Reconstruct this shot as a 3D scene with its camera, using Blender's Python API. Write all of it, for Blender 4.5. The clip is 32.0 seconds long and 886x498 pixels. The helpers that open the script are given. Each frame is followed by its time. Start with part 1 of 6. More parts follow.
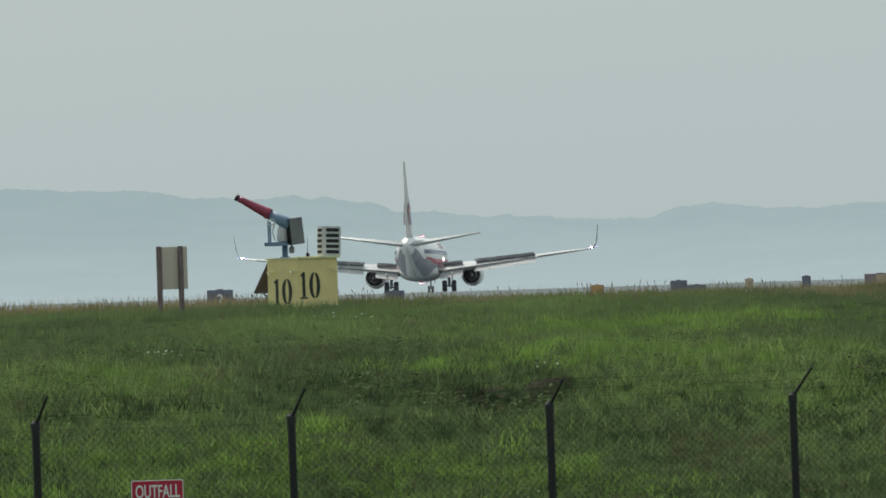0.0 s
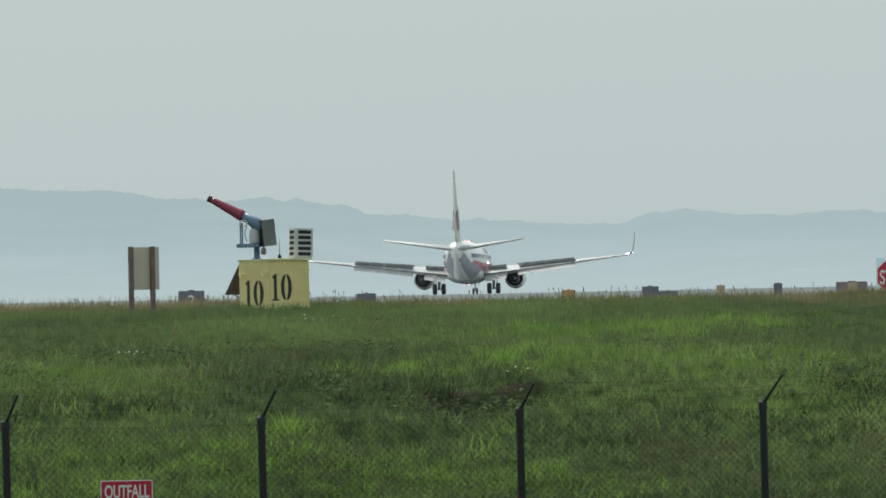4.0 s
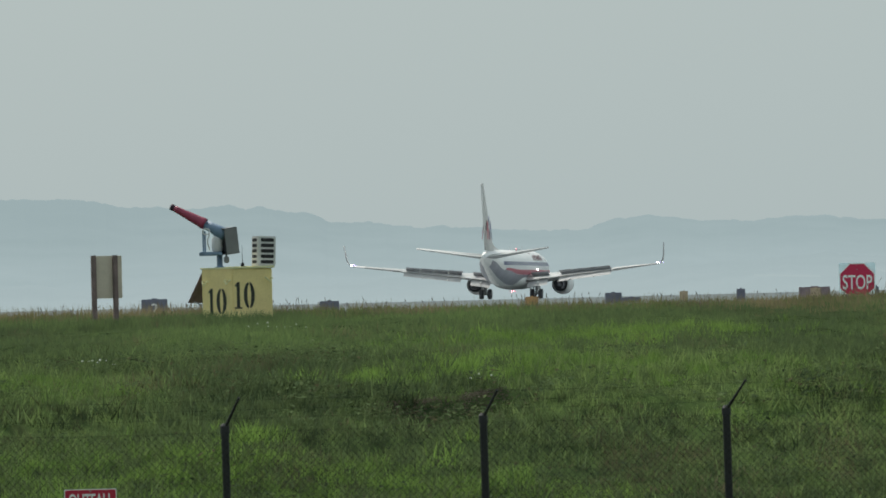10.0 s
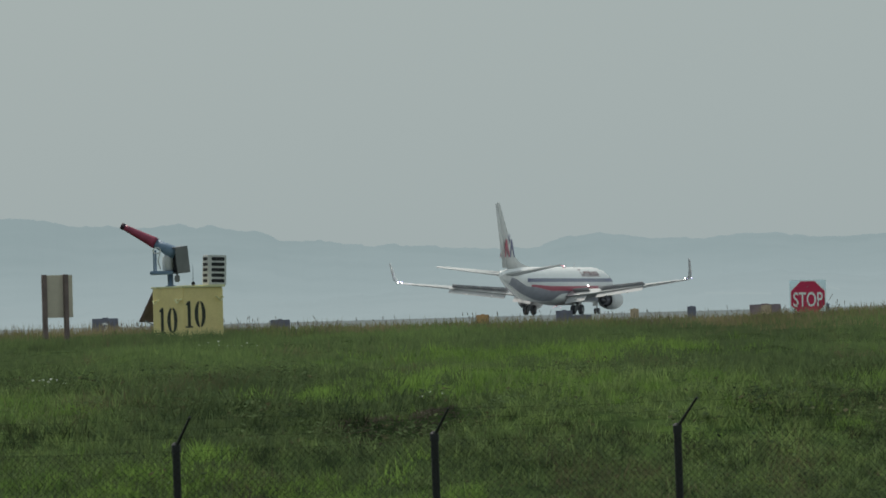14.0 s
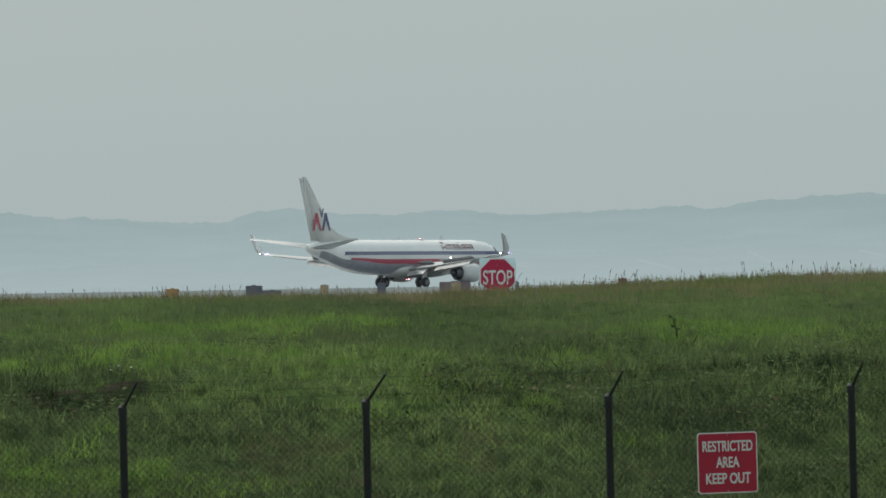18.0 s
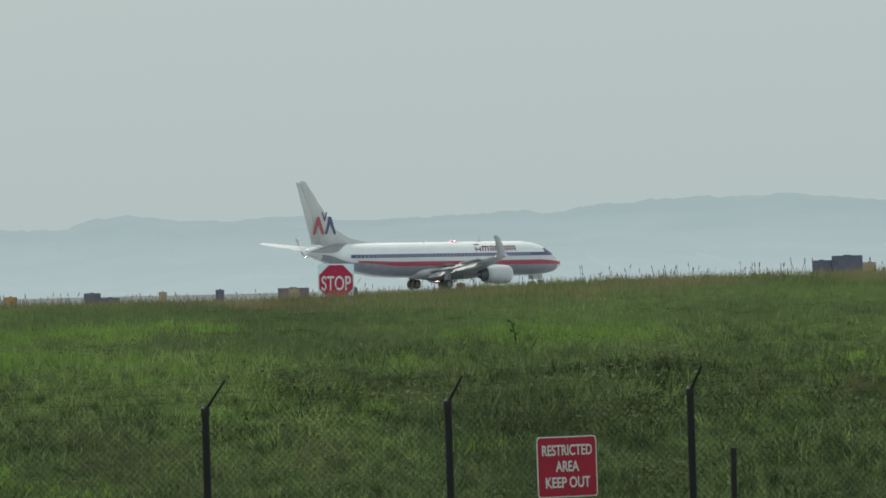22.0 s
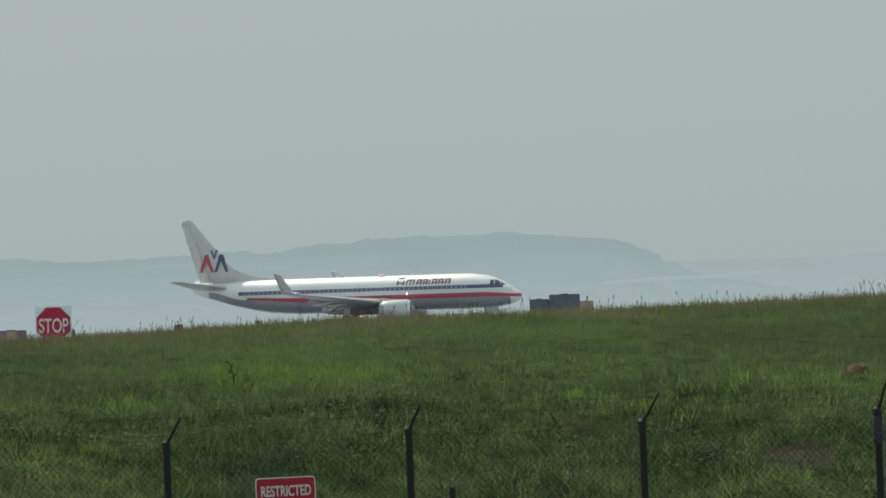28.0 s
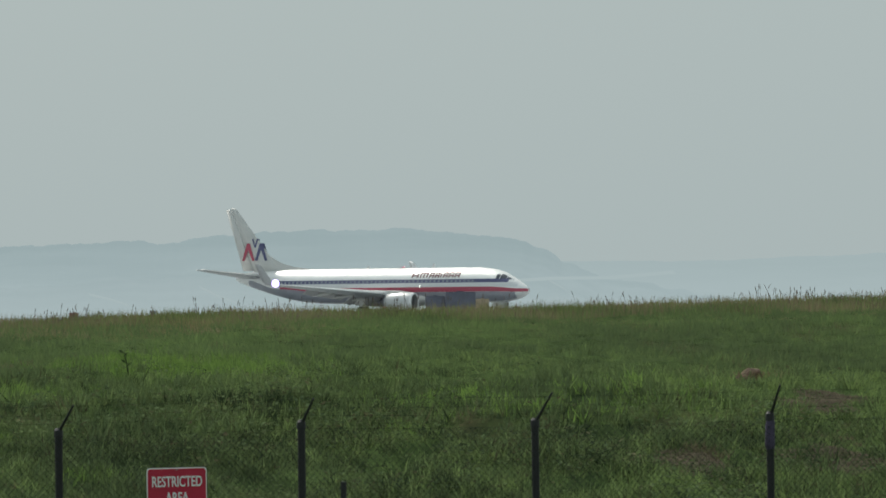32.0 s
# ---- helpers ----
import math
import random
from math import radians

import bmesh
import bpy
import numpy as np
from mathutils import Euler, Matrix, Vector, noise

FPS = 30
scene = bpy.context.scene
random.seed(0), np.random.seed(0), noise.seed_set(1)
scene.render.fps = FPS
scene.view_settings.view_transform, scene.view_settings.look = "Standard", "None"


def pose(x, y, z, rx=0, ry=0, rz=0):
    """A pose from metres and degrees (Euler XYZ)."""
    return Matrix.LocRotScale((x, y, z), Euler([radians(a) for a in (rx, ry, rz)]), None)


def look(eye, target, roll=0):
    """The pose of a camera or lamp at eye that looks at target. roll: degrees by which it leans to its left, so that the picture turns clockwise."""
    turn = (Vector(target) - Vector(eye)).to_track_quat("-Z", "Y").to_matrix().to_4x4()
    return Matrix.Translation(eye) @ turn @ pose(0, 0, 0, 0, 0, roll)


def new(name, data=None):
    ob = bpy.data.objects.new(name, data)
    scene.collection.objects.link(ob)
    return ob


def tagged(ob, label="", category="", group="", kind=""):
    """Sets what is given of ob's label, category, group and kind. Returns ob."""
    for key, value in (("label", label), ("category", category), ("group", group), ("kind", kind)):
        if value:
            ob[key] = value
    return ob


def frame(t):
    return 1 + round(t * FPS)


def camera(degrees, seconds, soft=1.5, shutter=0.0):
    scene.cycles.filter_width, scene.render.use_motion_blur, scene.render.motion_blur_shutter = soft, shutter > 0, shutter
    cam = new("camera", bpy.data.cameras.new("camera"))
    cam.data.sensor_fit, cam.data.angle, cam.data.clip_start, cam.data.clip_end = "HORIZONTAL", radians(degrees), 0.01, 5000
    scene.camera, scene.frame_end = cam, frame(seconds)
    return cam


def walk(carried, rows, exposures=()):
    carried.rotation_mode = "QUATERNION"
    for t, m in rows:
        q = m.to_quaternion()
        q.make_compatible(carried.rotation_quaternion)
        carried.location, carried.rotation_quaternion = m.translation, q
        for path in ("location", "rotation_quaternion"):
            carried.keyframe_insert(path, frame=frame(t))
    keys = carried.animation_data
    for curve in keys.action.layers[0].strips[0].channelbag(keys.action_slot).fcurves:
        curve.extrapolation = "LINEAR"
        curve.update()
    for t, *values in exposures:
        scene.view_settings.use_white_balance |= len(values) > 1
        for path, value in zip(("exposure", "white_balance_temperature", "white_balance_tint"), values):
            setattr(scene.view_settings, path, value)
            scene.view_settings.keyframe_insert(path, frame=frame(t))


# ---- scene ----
# ---------- camera: held by hand on one spot, panning with a long lens ----------
# seconds, bearing to the right, tilt upwards, lean (degrees)
PATH = (
    (0.0, -0.002, 0.592, 1.80),
    (0.5, 0.149, 0.362, 1.33),
    (1.0, 0.456, 0.383, 1.20),
    (1.5, 0.310, 0.323, 1.15),
    (2.0, 0.374, 0.215, 1.27),
    (2.5, 0.178, 0.297, 1.41),
    (4.5, 0.275, 0.649, 1.13),
    (5.0, 0.140, 0.539, 1.46),
    (5.5, 0.560, 0.801, 1.38),
    (6.0, 0.650, 0.585, 1.34),
    (6.5, 0.735, 0.383, 1.35),
    (7.0, 0.451, 0.674, 1.47),
    (7.5, 0.715, 0.240, 1.41),
    (8.0, 1.101, 0.372, 1.27),
    (8.5, 1.182, 0.373, 1.12),
    (9.0, 0.956, 0.434, 1.12),
    (9.5, 0.678, 0.635, 1.15),
    (10.0, 0.590, 0.674, 1.45),
    (10.5, 0.469, 0.804, 1.57),
    (11.0, 0.855, 0.933, 1.39),
    (11.5, 1.625, 0.720, 1.31),
    (12.0, 1.372, 0.936, 1.49),
    (12.5, 1.645, 1.012, 1.42),
    (13.0, 1.190, 1.167, 1.50),
    (13.5, 0.979, 0.787, 1.66),
    (15.5, 1.983, 1.043, 1.32),
    (16.0, 2.539, 0.749, 1.40),
    (16.5, 2.903, 0.492, 1.55),
    (17.0, 3.000, 0.807, 1.34),
    (17.5, 3.673, 0.707, 1.18),
    (18.0, 3.833, 0.544, 0.96),
    (18.5, 3.863, 0.335, 1.34),
    (19.0, 3.985, 0.742, 1.35),
    (19.5, 4.249, 0.752, 1.18),
    (20.0, 4.250, 0.914, 1.28),
    (20.5, 4.317, 0.840, 0.99),
    (21.0, 4.420, 0.447, 1.14),
    (21.5, 4.943, 0.494, 1.37),
    (22.0, 5.297, 0.565, 1.39),
    (22.5, 5.239, 0.746, 1.38),
    (23.0, 5.829, 0.437, 1.06),
    (23.5, 5.693, 0.613, 1.12),
    (24.0, 5.662, 0.953, 1.16),
    (24.5, 5.560, 0.748, 1.10),
    (26.5, 6.633, 0.780, 1.13),
    (27.0, 6.997, 0.872, 1.32),
    (27.5, 7.723, 0.741, 1.38),
    (28.0, 7.860, 0.861, 1.81),
    (28.5, 7.595, 0.331, 1.82),
    (29.0, 7.788, 1.001, 1.76),
    (29.5, 7.924, 0.929, 1.62),
    (30.0, 7.918, 0.671, 1.27),
    (30.5, 8.058, 0.656, 1.22),
    (31.0, 8.690, 0.596, 0.85),
    (31.5, 8.706, 0.662, 0.48),
    (32.0, 8.790, 0.805, 0.40),
)
EXPOSURES = ((0.0, 0.09), (1.0, 0.25), (2.0, 0.33), (5.0, 0.05), (6.0, -0.12), (7.0, 0.15), (8.0, 0.36), (9.0, 0.25), (10.0, 0.02), (11.0, -0.13), (12.0, -0.10), (13.0, -0.25), (16.0, -0.19), (17.0, 0.03), (18.0, -0.06), (19.0, 0.00), (20.0, -0.05), (21.0, 0.05), (22.0, 0.11), (23.0, 0.00), (24.0, -0.05), (27.0, -0.08), (28.0, -0.12), (29.0, 0.15), (29.5, -0.05), (30.0, -0.10), (31.0, 0.03), (32.0, -0.05))
cam = camera(8.0, 32.0, soft=1.7)
walk(cam, [(t, pose(0, 0, 0, 90 + p, 0, -a) @ pose(0, 0, 0, 0, 0, -r)) for t, a, p, r in PATH], EXPOSURES)

# ---------- light: bright haze, a soft high sun beyond the runway ----------
SUN_EL, SUN_AZ = 52.0, -28.0           # elevation; bearing from +y to the right
world = bpy.data.worlds.new("hazy_sky")
scene.world = world
world.use_nodes = True
wn, wl = world.node_tree.nodes, world.node_tree.links
wn.clear()
sky = wn.new("ShaderNodeTexSky")
sky.sky_type = "NISHITA"
sky.sun_disc = False
sky.sun_elevation, sky.sun_rotation = radians(SUN_EL), radians(SUN_AZ)
sky.air_density, sky.dust_density, sky.ozone_density = 1.5, 4.0, 1.0
sky_bg, veil_bg, sky_mix, w_out = (wn.new(n) for n in ("ShaderNodeBackground", "ShaderNodeBackground", "ShaderNodeAddShader", "ShaderNodeOutputWorld"))
sky_bg.inputs["Strength"].default_value = 0.010
veil_bg.inputs["Color"].default_value = (0.400, 0.474, 0.480, 1)
veil_bg.inputs["Strength"].default_value = 1.0
wl.new(sky.outputs[0], sky_bg.inputs["Color"])
wl.new(sky_bg.outputs[0], sky_mix.inputs[0])
wl.new(veil_bg.outputs[0], sky_mix.inputs[1])
wl.new(sky_mix.outputs[0], w_out.inputs["Surface"])

sun = new("sun", bpy.data.lights.new("sun", "SUN"))
sun.data.energy, sun.data.angle, sun.data.color = 3.0, radians(9), (1.0, 0.95, 0.86)
sa, se = radians(SUN_AZ), radians(SUN_EL)
sun.matrix_world = look((0, 0, 60), (-math.sin(sa) * math.cos(se), -math.cos(sa) * math.cos(se), 60 - math.sin(se)))


# ---------- materials ----------
def mat(name, base, rough=0.6, metal=0.0, vary=0.25, scale=6.0, bump=0.0, fine=60.0, glow=None, power=0.0, second=None, spec=0.5):
    """Principled material; colour wanders at two scales between base and second (or darker and lighter base)."""
    m = bpy.data.materials.new(name)
    m.use_nodes = True
    n, l = m.node_tree.nodes, m.node_tree.links
    b = n["Principled BSDF"]
    b.inputs["Roughness"].default_value = rough
    b.inputs["Metallic"].default_value = metal
    b.inputs["Specular IOR Level"].default_value = spec
    co = n.new("ShaderNodeTexCoord")
    big, small, add, ramp = n.new("ShaderNodeTexNoise"), n.new("ShaderNodeTexNoise"), n.new("ShaderNodeMath"), n.new("ShaderNodeMix")
    big.inputs["Scale"].default_value, big.inputs["Detail"].default_value = scale, 4
    small.inputs["Scale"].default_value, small.inputs["Detail"].default_value = fine, 3
    add.operation = "MULTIPLY_ADD"
    add.inputs[1].default_value = 0.45
    l.new(co.outputs["Object"], big.inputs["Vector"])
    l.new(co.outputs["Object"], small.inputs["Vector"])
    l.new(small.outputs["Fac"], add.inputs[0])
    half = n.new("ShaderNodeMath")
    half.operation = "MULTIPLY"
    half.inputs[1].default_value = 0.55
    l.new(big.outputs["Fac"], half.inputs[0])
    l.new(half.outputs[0], add.inputs[2])
    ramp.data_type = "RGBA"
    lo = second or tuple(c * (1 - vary) for c in base)
    hi = base if second else tuple(min(1, c * (1 + vary)) for c in base)
    ramp.inputs["A"].default_value, ramp.inputs["B"].default_value = (*lo, 1), (*hi, 1)
    st = n.new("ShaderNodeMapRange")
    st.inputs["From Min"].default_value, st.inputs["From Max"].default_value = 0.32, 0.68
    l.new(add.outputs[0], st.inputs["Value"])
    l.new(st.outputs[0], ramp.inputs["Factor"])
    l.new(ramp.outputs["Result"], b.inputs["Base Color"])
    if bump:
        bm_ = n.new("ShaderNodeBump")
        bm_.inputs["Strength"].default_value, bm_.inputs["Distance"].default_value = bump, 0.02
        l.new(small.outputs["Fac"], bm_.inputs["Height"])
        l.new(bm_.outputs[0], b.inputs["Normal"])
    if glow:
        b.inputs["Emission Color"].default_value, b.inputs["Emission Strength"].default_value = (*glow, 1), power
    return m


def leafy(name, dark, mid, light, dry, patch=0.12, dryness=0.5, field=False, uneven=0.38, sheen=0.008):
    """Grass blades: patches of three greens and dry straw, some light passing through."""
    m = bpy.data.materials.new(name)
    m.use_nodes = True
    n, l = m.node_tree.nodes, m.node_tree.links
    n.remove(n["Principled BSDF"])
    out = n["Material Output"]
    geo, n1, n2, n3 = n.new("ShaderNodeNewGeometry"), n.new("ShaderNodeTexNoise"), n.new("ShaderNodeTexNoise"), n.new("ShaderNodeTexNoise")
    runs = n.new("ShaderNodeMapping")
    runs.inputs["Scale"].default_value = (1.0, 0.30, 1.0)
    l.new(geo.outputs["Position"], runs.inputs["Vector"])
    for k, s, dt in ((n1, patch, 5), (n2, patch * 20, 4), (n3, patch * 2.3, 4)):
        k.inputs["Scale"].default_value, k.inputs["Detail"].default_value = s, dt
        l.new(runs.outputs[0], k.inputs["Vector"])
    r1 = n.new("ShaderNodeValToRGB")
    r1.color_ramp.elements[0].position, r1.color_ramp.elements[0].color = 0.39, (*dark, 1)
    r1.color_ramp.elements[1].position, r1.color_ramp.elements[1].color = 0.61, (*light, 1)
    e = r1.color_ramp.elements.new(0.5)
    e.color = (*mid, 1)
    mixv = n.new("ShaderNodeMath")
    mixv.operation = "MULTIPLY_ADD"
    mixv.inputs[1].default_value = 0.48
    sc = n.new("ShaderNodeMath")
    sc.operation = "MULTIPLY"
    sc.inputs[1].default_value = 0.52
    l.new(n1.outputs["Fac"], sc.inputs[0])
    l.new(n2.outputs["Fac"], mixv.inputs[0])
    l.new(sc.outputs[0], mixv.inputs[2])
    l.new(mixv.outputs[0], r1.inputs["Fac"])
    drym = n.new("ShaderNodeMapRange")
    drym.inputs["From Min"].default_value, drym.inputs["From Max"].default_value = 0.62 - 0.2 * dryness, 0.80 - 0.1 * dryness
    pick = n.new("ShaderNodeMath")
    pick.operation = "MULTIPLY_ADD"
    pick.inputs[1].default_value = 0.35
    off = n.new("ShaderNodeMath")
    off.operation = "SUBTRACT"
    off.inputs[1].default_value = 0.17
    l.new(geo.outputs["Random Per Island"], pick.inputs[0])
    l.new(n3.outputs["Fac"], off.inputs[0])
    l.new(off.outputs[0], pick.inputs[2])
    l.new(pick.outputs[0], drym.inputs["Value"])
    mx = n.new("ShaderNodeMix")
    mx.data_type = "RGBA"
    mx.inputs["B"].default_value = (*dry, 1)
    l.new(drym.outputs[0], mx.inputs["Factor"])
    l.new(r1.outputs["Color"], mx.inputs["A"])
    if field:
        # dry airfield beyond the crest, its colour paled and blued for distance haze
        sp, far, fm = n.new("ShaderNodeSeparateXYZ"), n.new("ShaderNodeMapRange"), n.new("ShaderNodeMix")
        l.new(geo.outputs["Position"], sp.inputs[0])
        far.inputs["From Min"].default_value, far.inputs["From Max"].default_value = 130, 150
        l.new(sp.outputs["Y"], far.inputs["Value"])
        fm.data_type = "RGBA"
        fm.inputs["B"].default_value = (0.25, 0.278, 0.282, 1)
        l.new(far.outputs[0], fm.inputs["Factor"])
        l.new(mx.outputs["Result"], fm.inputs["A"])
        mx = fm
    if not field:
        # blade by blade lighter or darker
        spread, tone = n.new("ShaderNodeMapRange"), n.new("ShaderNodeHueSaturation")
        spread.inputs["To Min"].default_value, spread.inputs["To Max"].default_value = 1 + uneven, 1 - uneven
        l.new(geo.outputs["Random Per Island"], spread.inputs["Value"])
        l.new(spread.outputs[0], tone.inputs["Value"])
        l.new(mx.outputs["Result"], tone.inputs["Color"])
    di, trn, ms = n.new("ShaderNodeBsdfDiffuse"), n.new("ShaderNodeBsdfTranslucent"), n.new("ShaderNodeMixShader")
    ms.inputs["Fac"].default_value = 0.42
    for k in (di, trn):
        l.new(mx.outputs["Result"] if field else tone.outputs["Color"], k.inputs["Color"])
    l.new(di.outputs[0], ms.inputs[1])
    l.new(trn.outputs[0], ms.inputs[2])
    # waxy sheen of the blades
    gl, sh = n.new("ShaderNodeBsdfGlossy"), n.new("ShaderNodeMixShader")
    gl.inputs["Roughness"].default_value = 0.6
    gl.inputs["Color"].default_value = (0.9, 0.95, 1.0, 1)
    sh.inputs["Fac"].default_value = 0.0 if field else sheen
    l.new(ms.outputs[0], sh.inputs[1])
    l.new(gl.outputs[0], sh.inputs[2])
    l.new(sh.outputs[0], out.inputs["Surface"])
    return m


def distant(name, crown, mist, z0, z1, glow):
    """Wooded hills kilometres off: thick haze is painted as emission, paler towards the valley mist."""
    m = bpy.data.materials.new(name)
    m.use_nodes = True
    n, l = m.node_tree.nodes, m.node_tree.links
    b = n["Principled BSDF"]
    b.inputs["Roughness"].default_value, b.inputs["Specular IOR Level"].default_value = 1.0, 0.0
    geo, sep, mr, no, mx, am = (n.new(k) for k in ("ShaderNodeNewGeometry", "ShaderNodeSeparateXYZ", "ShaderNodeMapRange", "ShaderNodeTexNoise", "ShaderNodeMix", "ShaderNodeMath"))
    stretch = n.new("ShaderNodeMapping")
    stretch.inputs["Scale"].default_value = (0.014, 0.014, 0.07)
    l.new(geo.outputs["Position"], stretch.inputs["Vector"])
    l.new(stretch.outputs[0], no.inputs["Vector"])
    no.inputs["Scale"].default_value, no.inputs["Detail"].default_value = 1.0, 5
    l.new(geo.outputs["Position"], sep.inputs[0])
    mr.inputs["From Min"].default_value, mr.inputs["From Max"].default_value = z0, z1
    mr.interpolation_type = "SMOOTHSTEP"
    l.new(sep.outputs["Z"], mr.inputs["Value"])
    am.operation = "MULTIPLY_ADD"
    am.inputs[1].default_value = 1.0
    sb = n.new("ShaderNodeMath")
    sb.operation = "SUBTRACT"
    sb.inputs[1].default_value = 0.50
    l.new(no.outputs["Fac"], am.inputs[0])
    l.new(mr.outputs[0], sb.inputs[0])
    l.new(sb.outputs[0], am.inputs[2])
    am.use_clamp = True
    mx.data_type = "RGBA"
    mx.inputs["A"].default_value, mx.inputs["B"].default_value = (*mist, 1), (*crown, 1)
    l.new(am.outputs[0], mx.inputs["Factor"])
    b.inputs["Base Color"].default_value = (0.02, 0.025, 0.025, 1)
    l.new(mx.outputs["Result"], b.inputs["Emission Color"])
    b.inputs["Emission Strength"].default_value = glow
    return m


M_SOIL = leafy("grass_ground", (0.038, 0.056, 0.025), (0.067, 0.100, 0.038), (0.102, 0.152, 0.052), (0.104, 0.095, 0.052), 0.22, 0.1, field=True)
M_GRASS = leafy("grass_blades", (0.092, 0.129, 0.059), (0.137, 0.190, 0.076), (0.198, 0.276, 0.095), (0.228, 0.200, 0.120), 0.22, -0.35)
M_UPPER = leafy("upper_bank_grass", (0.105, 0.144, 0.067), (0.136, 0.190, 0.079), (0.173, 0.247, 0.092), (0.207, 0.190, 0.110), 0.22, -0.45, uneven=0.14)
M_CREST = leafy("tall_grass_blades", (0.101, 0.138, 0.055), (0.132, 0.176, 0.066), (0.164, 0.208, 0.080), (0.321, 0.260, 0.170), 0.2, 0.9)
M_FIELD = leafy("airfield_dry_grass", (0.16, 0.15, 0.07), (0.20, 0.18, 0.09), (0.24, 0.21, 0.11), (0.34, 0.28, 0.18), 0.2, 1.0)
M_LUSH = leafy("young_bright_grass", (0.122, 0.198, 0.056), (0.174, 0.280, 0.068), (0.233, 0.360, 0.088), (0.228, 0.240, 0.110), 0.30, -0.6, uneven=0.28)
M_RANK = leafy("rank_dark_grass", (0.039, 0.060, 0.028), (0.060, 0.088, 0.037), (0.091, 0.130, 0.050), (0.166, 0.150, 0.090), 0.8, 0.0, uneven=0.6)
M_DEAD = leafy("withered_grass", (0.10, 0.095, 0.055), (0.14, 0.125, 0.075), (0.19, 0.165, 0.10), (0.26, 0.22, 0.14), 0.9, 0.6)
M_PALEWEED = leafy("pale_weed_leaves", (0.075, 0.115, 0.050), (0.125, 0.175, 0.074), (0.205, 0.260, 0.120), (0.30, 0.28, 0.17), 1.6, 0.2, sheen=0.0)
M_WEED = leafy("weed_leaves", (0.046, 0.068, 0.038), (0.081, 0.116, 0.056), (0.145, 0.194, 0.090), (0.186, 0.170, 0.100), 1.6, 0.0, uneven=0.42, sheen=0.0)
M_STEM = mat("dry_seed_stems", (0.17, 0.128, 0.100), 0.9, vary=0.6, scale=0.3)
M_CLAY = mat("dry_tan_clay", (0.15, 0.118, 0.078), 0.95, vary=0.35, scale=1.5, bump=0.6, fine=9)
M_DIRT = mat("bare_clay", (0.095, 0.076, 0.052), 0.95, vary=0.35, scale=1.5, bump=0.6, fine=9)
M_EARTH = mat("damp_brown_earth", (0.17, 0.108, 0.060), 0.95, vary=0.5, scale=6, bump=0.6, fine=30, second=(0.035, 0.022, 0.014))
M_STRAW = mat("straw_litter", (0.24, 0.19, 0.10), 0.95, vary=0.4, scale=2.5)
M_PETAL = mat("white_petals", (0.75, 0.77, 0.72), 0.7, vary=0.1)
M_CONCRETE = mat("pale_taxiway_concrete", (0.26, 0.285, 0.295), 0.9, vary=0.12, scale=0.12, bump=0.2, fine=3)
M_POST = mat("black_vinyl", (0.014, 0.014, 0.016), 0.5, vary=0.3, scale=12)
M_WRAP = mat("dark_purple_wrapping", (0.055, 0.042, 0.085), 0.6, vary=0.3, scale=20)
M_WIRE = mat("dark_wire", (0.026, 0.030, 0.027), 0.9, vary=0.3, scale=4, spec=0.1)
M_GALV = mat("galvanised_steel", (0.33, 0.35, 0.36), 0.45, 0.7, vary=0.2, scale=9)
M_RED = mat("sign_red", (0.47, 0.014, 0.046), 0.55, vary=0.12, scale=5)
M_WHITE = mat("sign_white", (0.78, 0.78, 0.77), 0.5, vary=0.06, scale=8)
M_STOPRED = mat("stop_sign_red", (0.62, 0.026, 0.100), 0.5, vary=0.10, scale=5)
M_STOPBK = mat("bright_sign_white", (0.93, 0.94, 0.95), 0.45, vary=0.04, scale=8)


def sheet(name, base):
    """White plastic sheet that lets some light through."""
    m = mat(name, base, 0.5, vary=0.04, scale=4)
    n, l = m.node_tree.nodes, m.node_tree.links
    trn, ms = n.new("ShaderNodeBsdfTranslucent"), n.new("ShaderNodeMixShader")
    trn.inputs["Color"].default_value = (*base, 1)
    ms.inputs["Fac"].default_value = 0.5
    l.new(n["Principled BSDF"].outputs[0], ms.inputs[1])
    l.new(trn.outputs[0], ms.inputs[2])
    l.new(ms.outputs[0], n["Material Output"].inputs["Surface"])
    return m


M_PLATE = sheet("white_plastic_sheet", (0.78, 0.90, 0.95))
M_YEL = mat("yellow_paint", (0.93, 0.77, 0.36), 0.55, vary=0.14, scale=3.5, second=(0.78, 0.63, 0.29), bump=0.12, fine=30)
M_YELTOP = mat("pale_yellow_lid", (0.80, 0.77, 0.48), 0.5, vary=0.12, scale=4)
M_STENCIL = mat("black_stencil_paint", (0.035, 0.038, 0.030), 0.7, vary=0.4, scale=14)
M_BROWN = mat("rusty_brown_panel", (0.30, 0.225, 0.255), 0.8, vary=0.35, scale=4)
M_WOOD = mat("weathered_wood", (0.21, 0.155, 0.15), 0.85, vary=0.35, scale=5, bump=0.3)
M_BEIGE = mat("beige_board", (0.66, 0.58, 0.48), 0.75, vary=0.14, scale=2.5)
M_BARREL = mat("red_barrel_paint", (0.30, 0.040, 0.085), 0.5, vary=0.2, scale=6)
M_MUZZLE = mat("sooty_muzzle", (0.05, 0.025, 0.045), 0.7, vary=0.3, scale=20)
M_BLUE = mat("blue_grey_paint", (0.17, 0.25, 0.36), 0.5, vary=0.2, scale=8)
M_GREYBOX = mat("grey_housing", (0.19, 0.195, 0.205), 0.6, vary=0.15, scale=5)
M_DARK = mat("black_and_recess_shade", (0.02, 0.02, 0.025), 0.8, vary=0.3)
M_PALE = mat("off_white_paint", (0.62, 0.62, 0.62), 0.55, vary=0.1, scale=6)
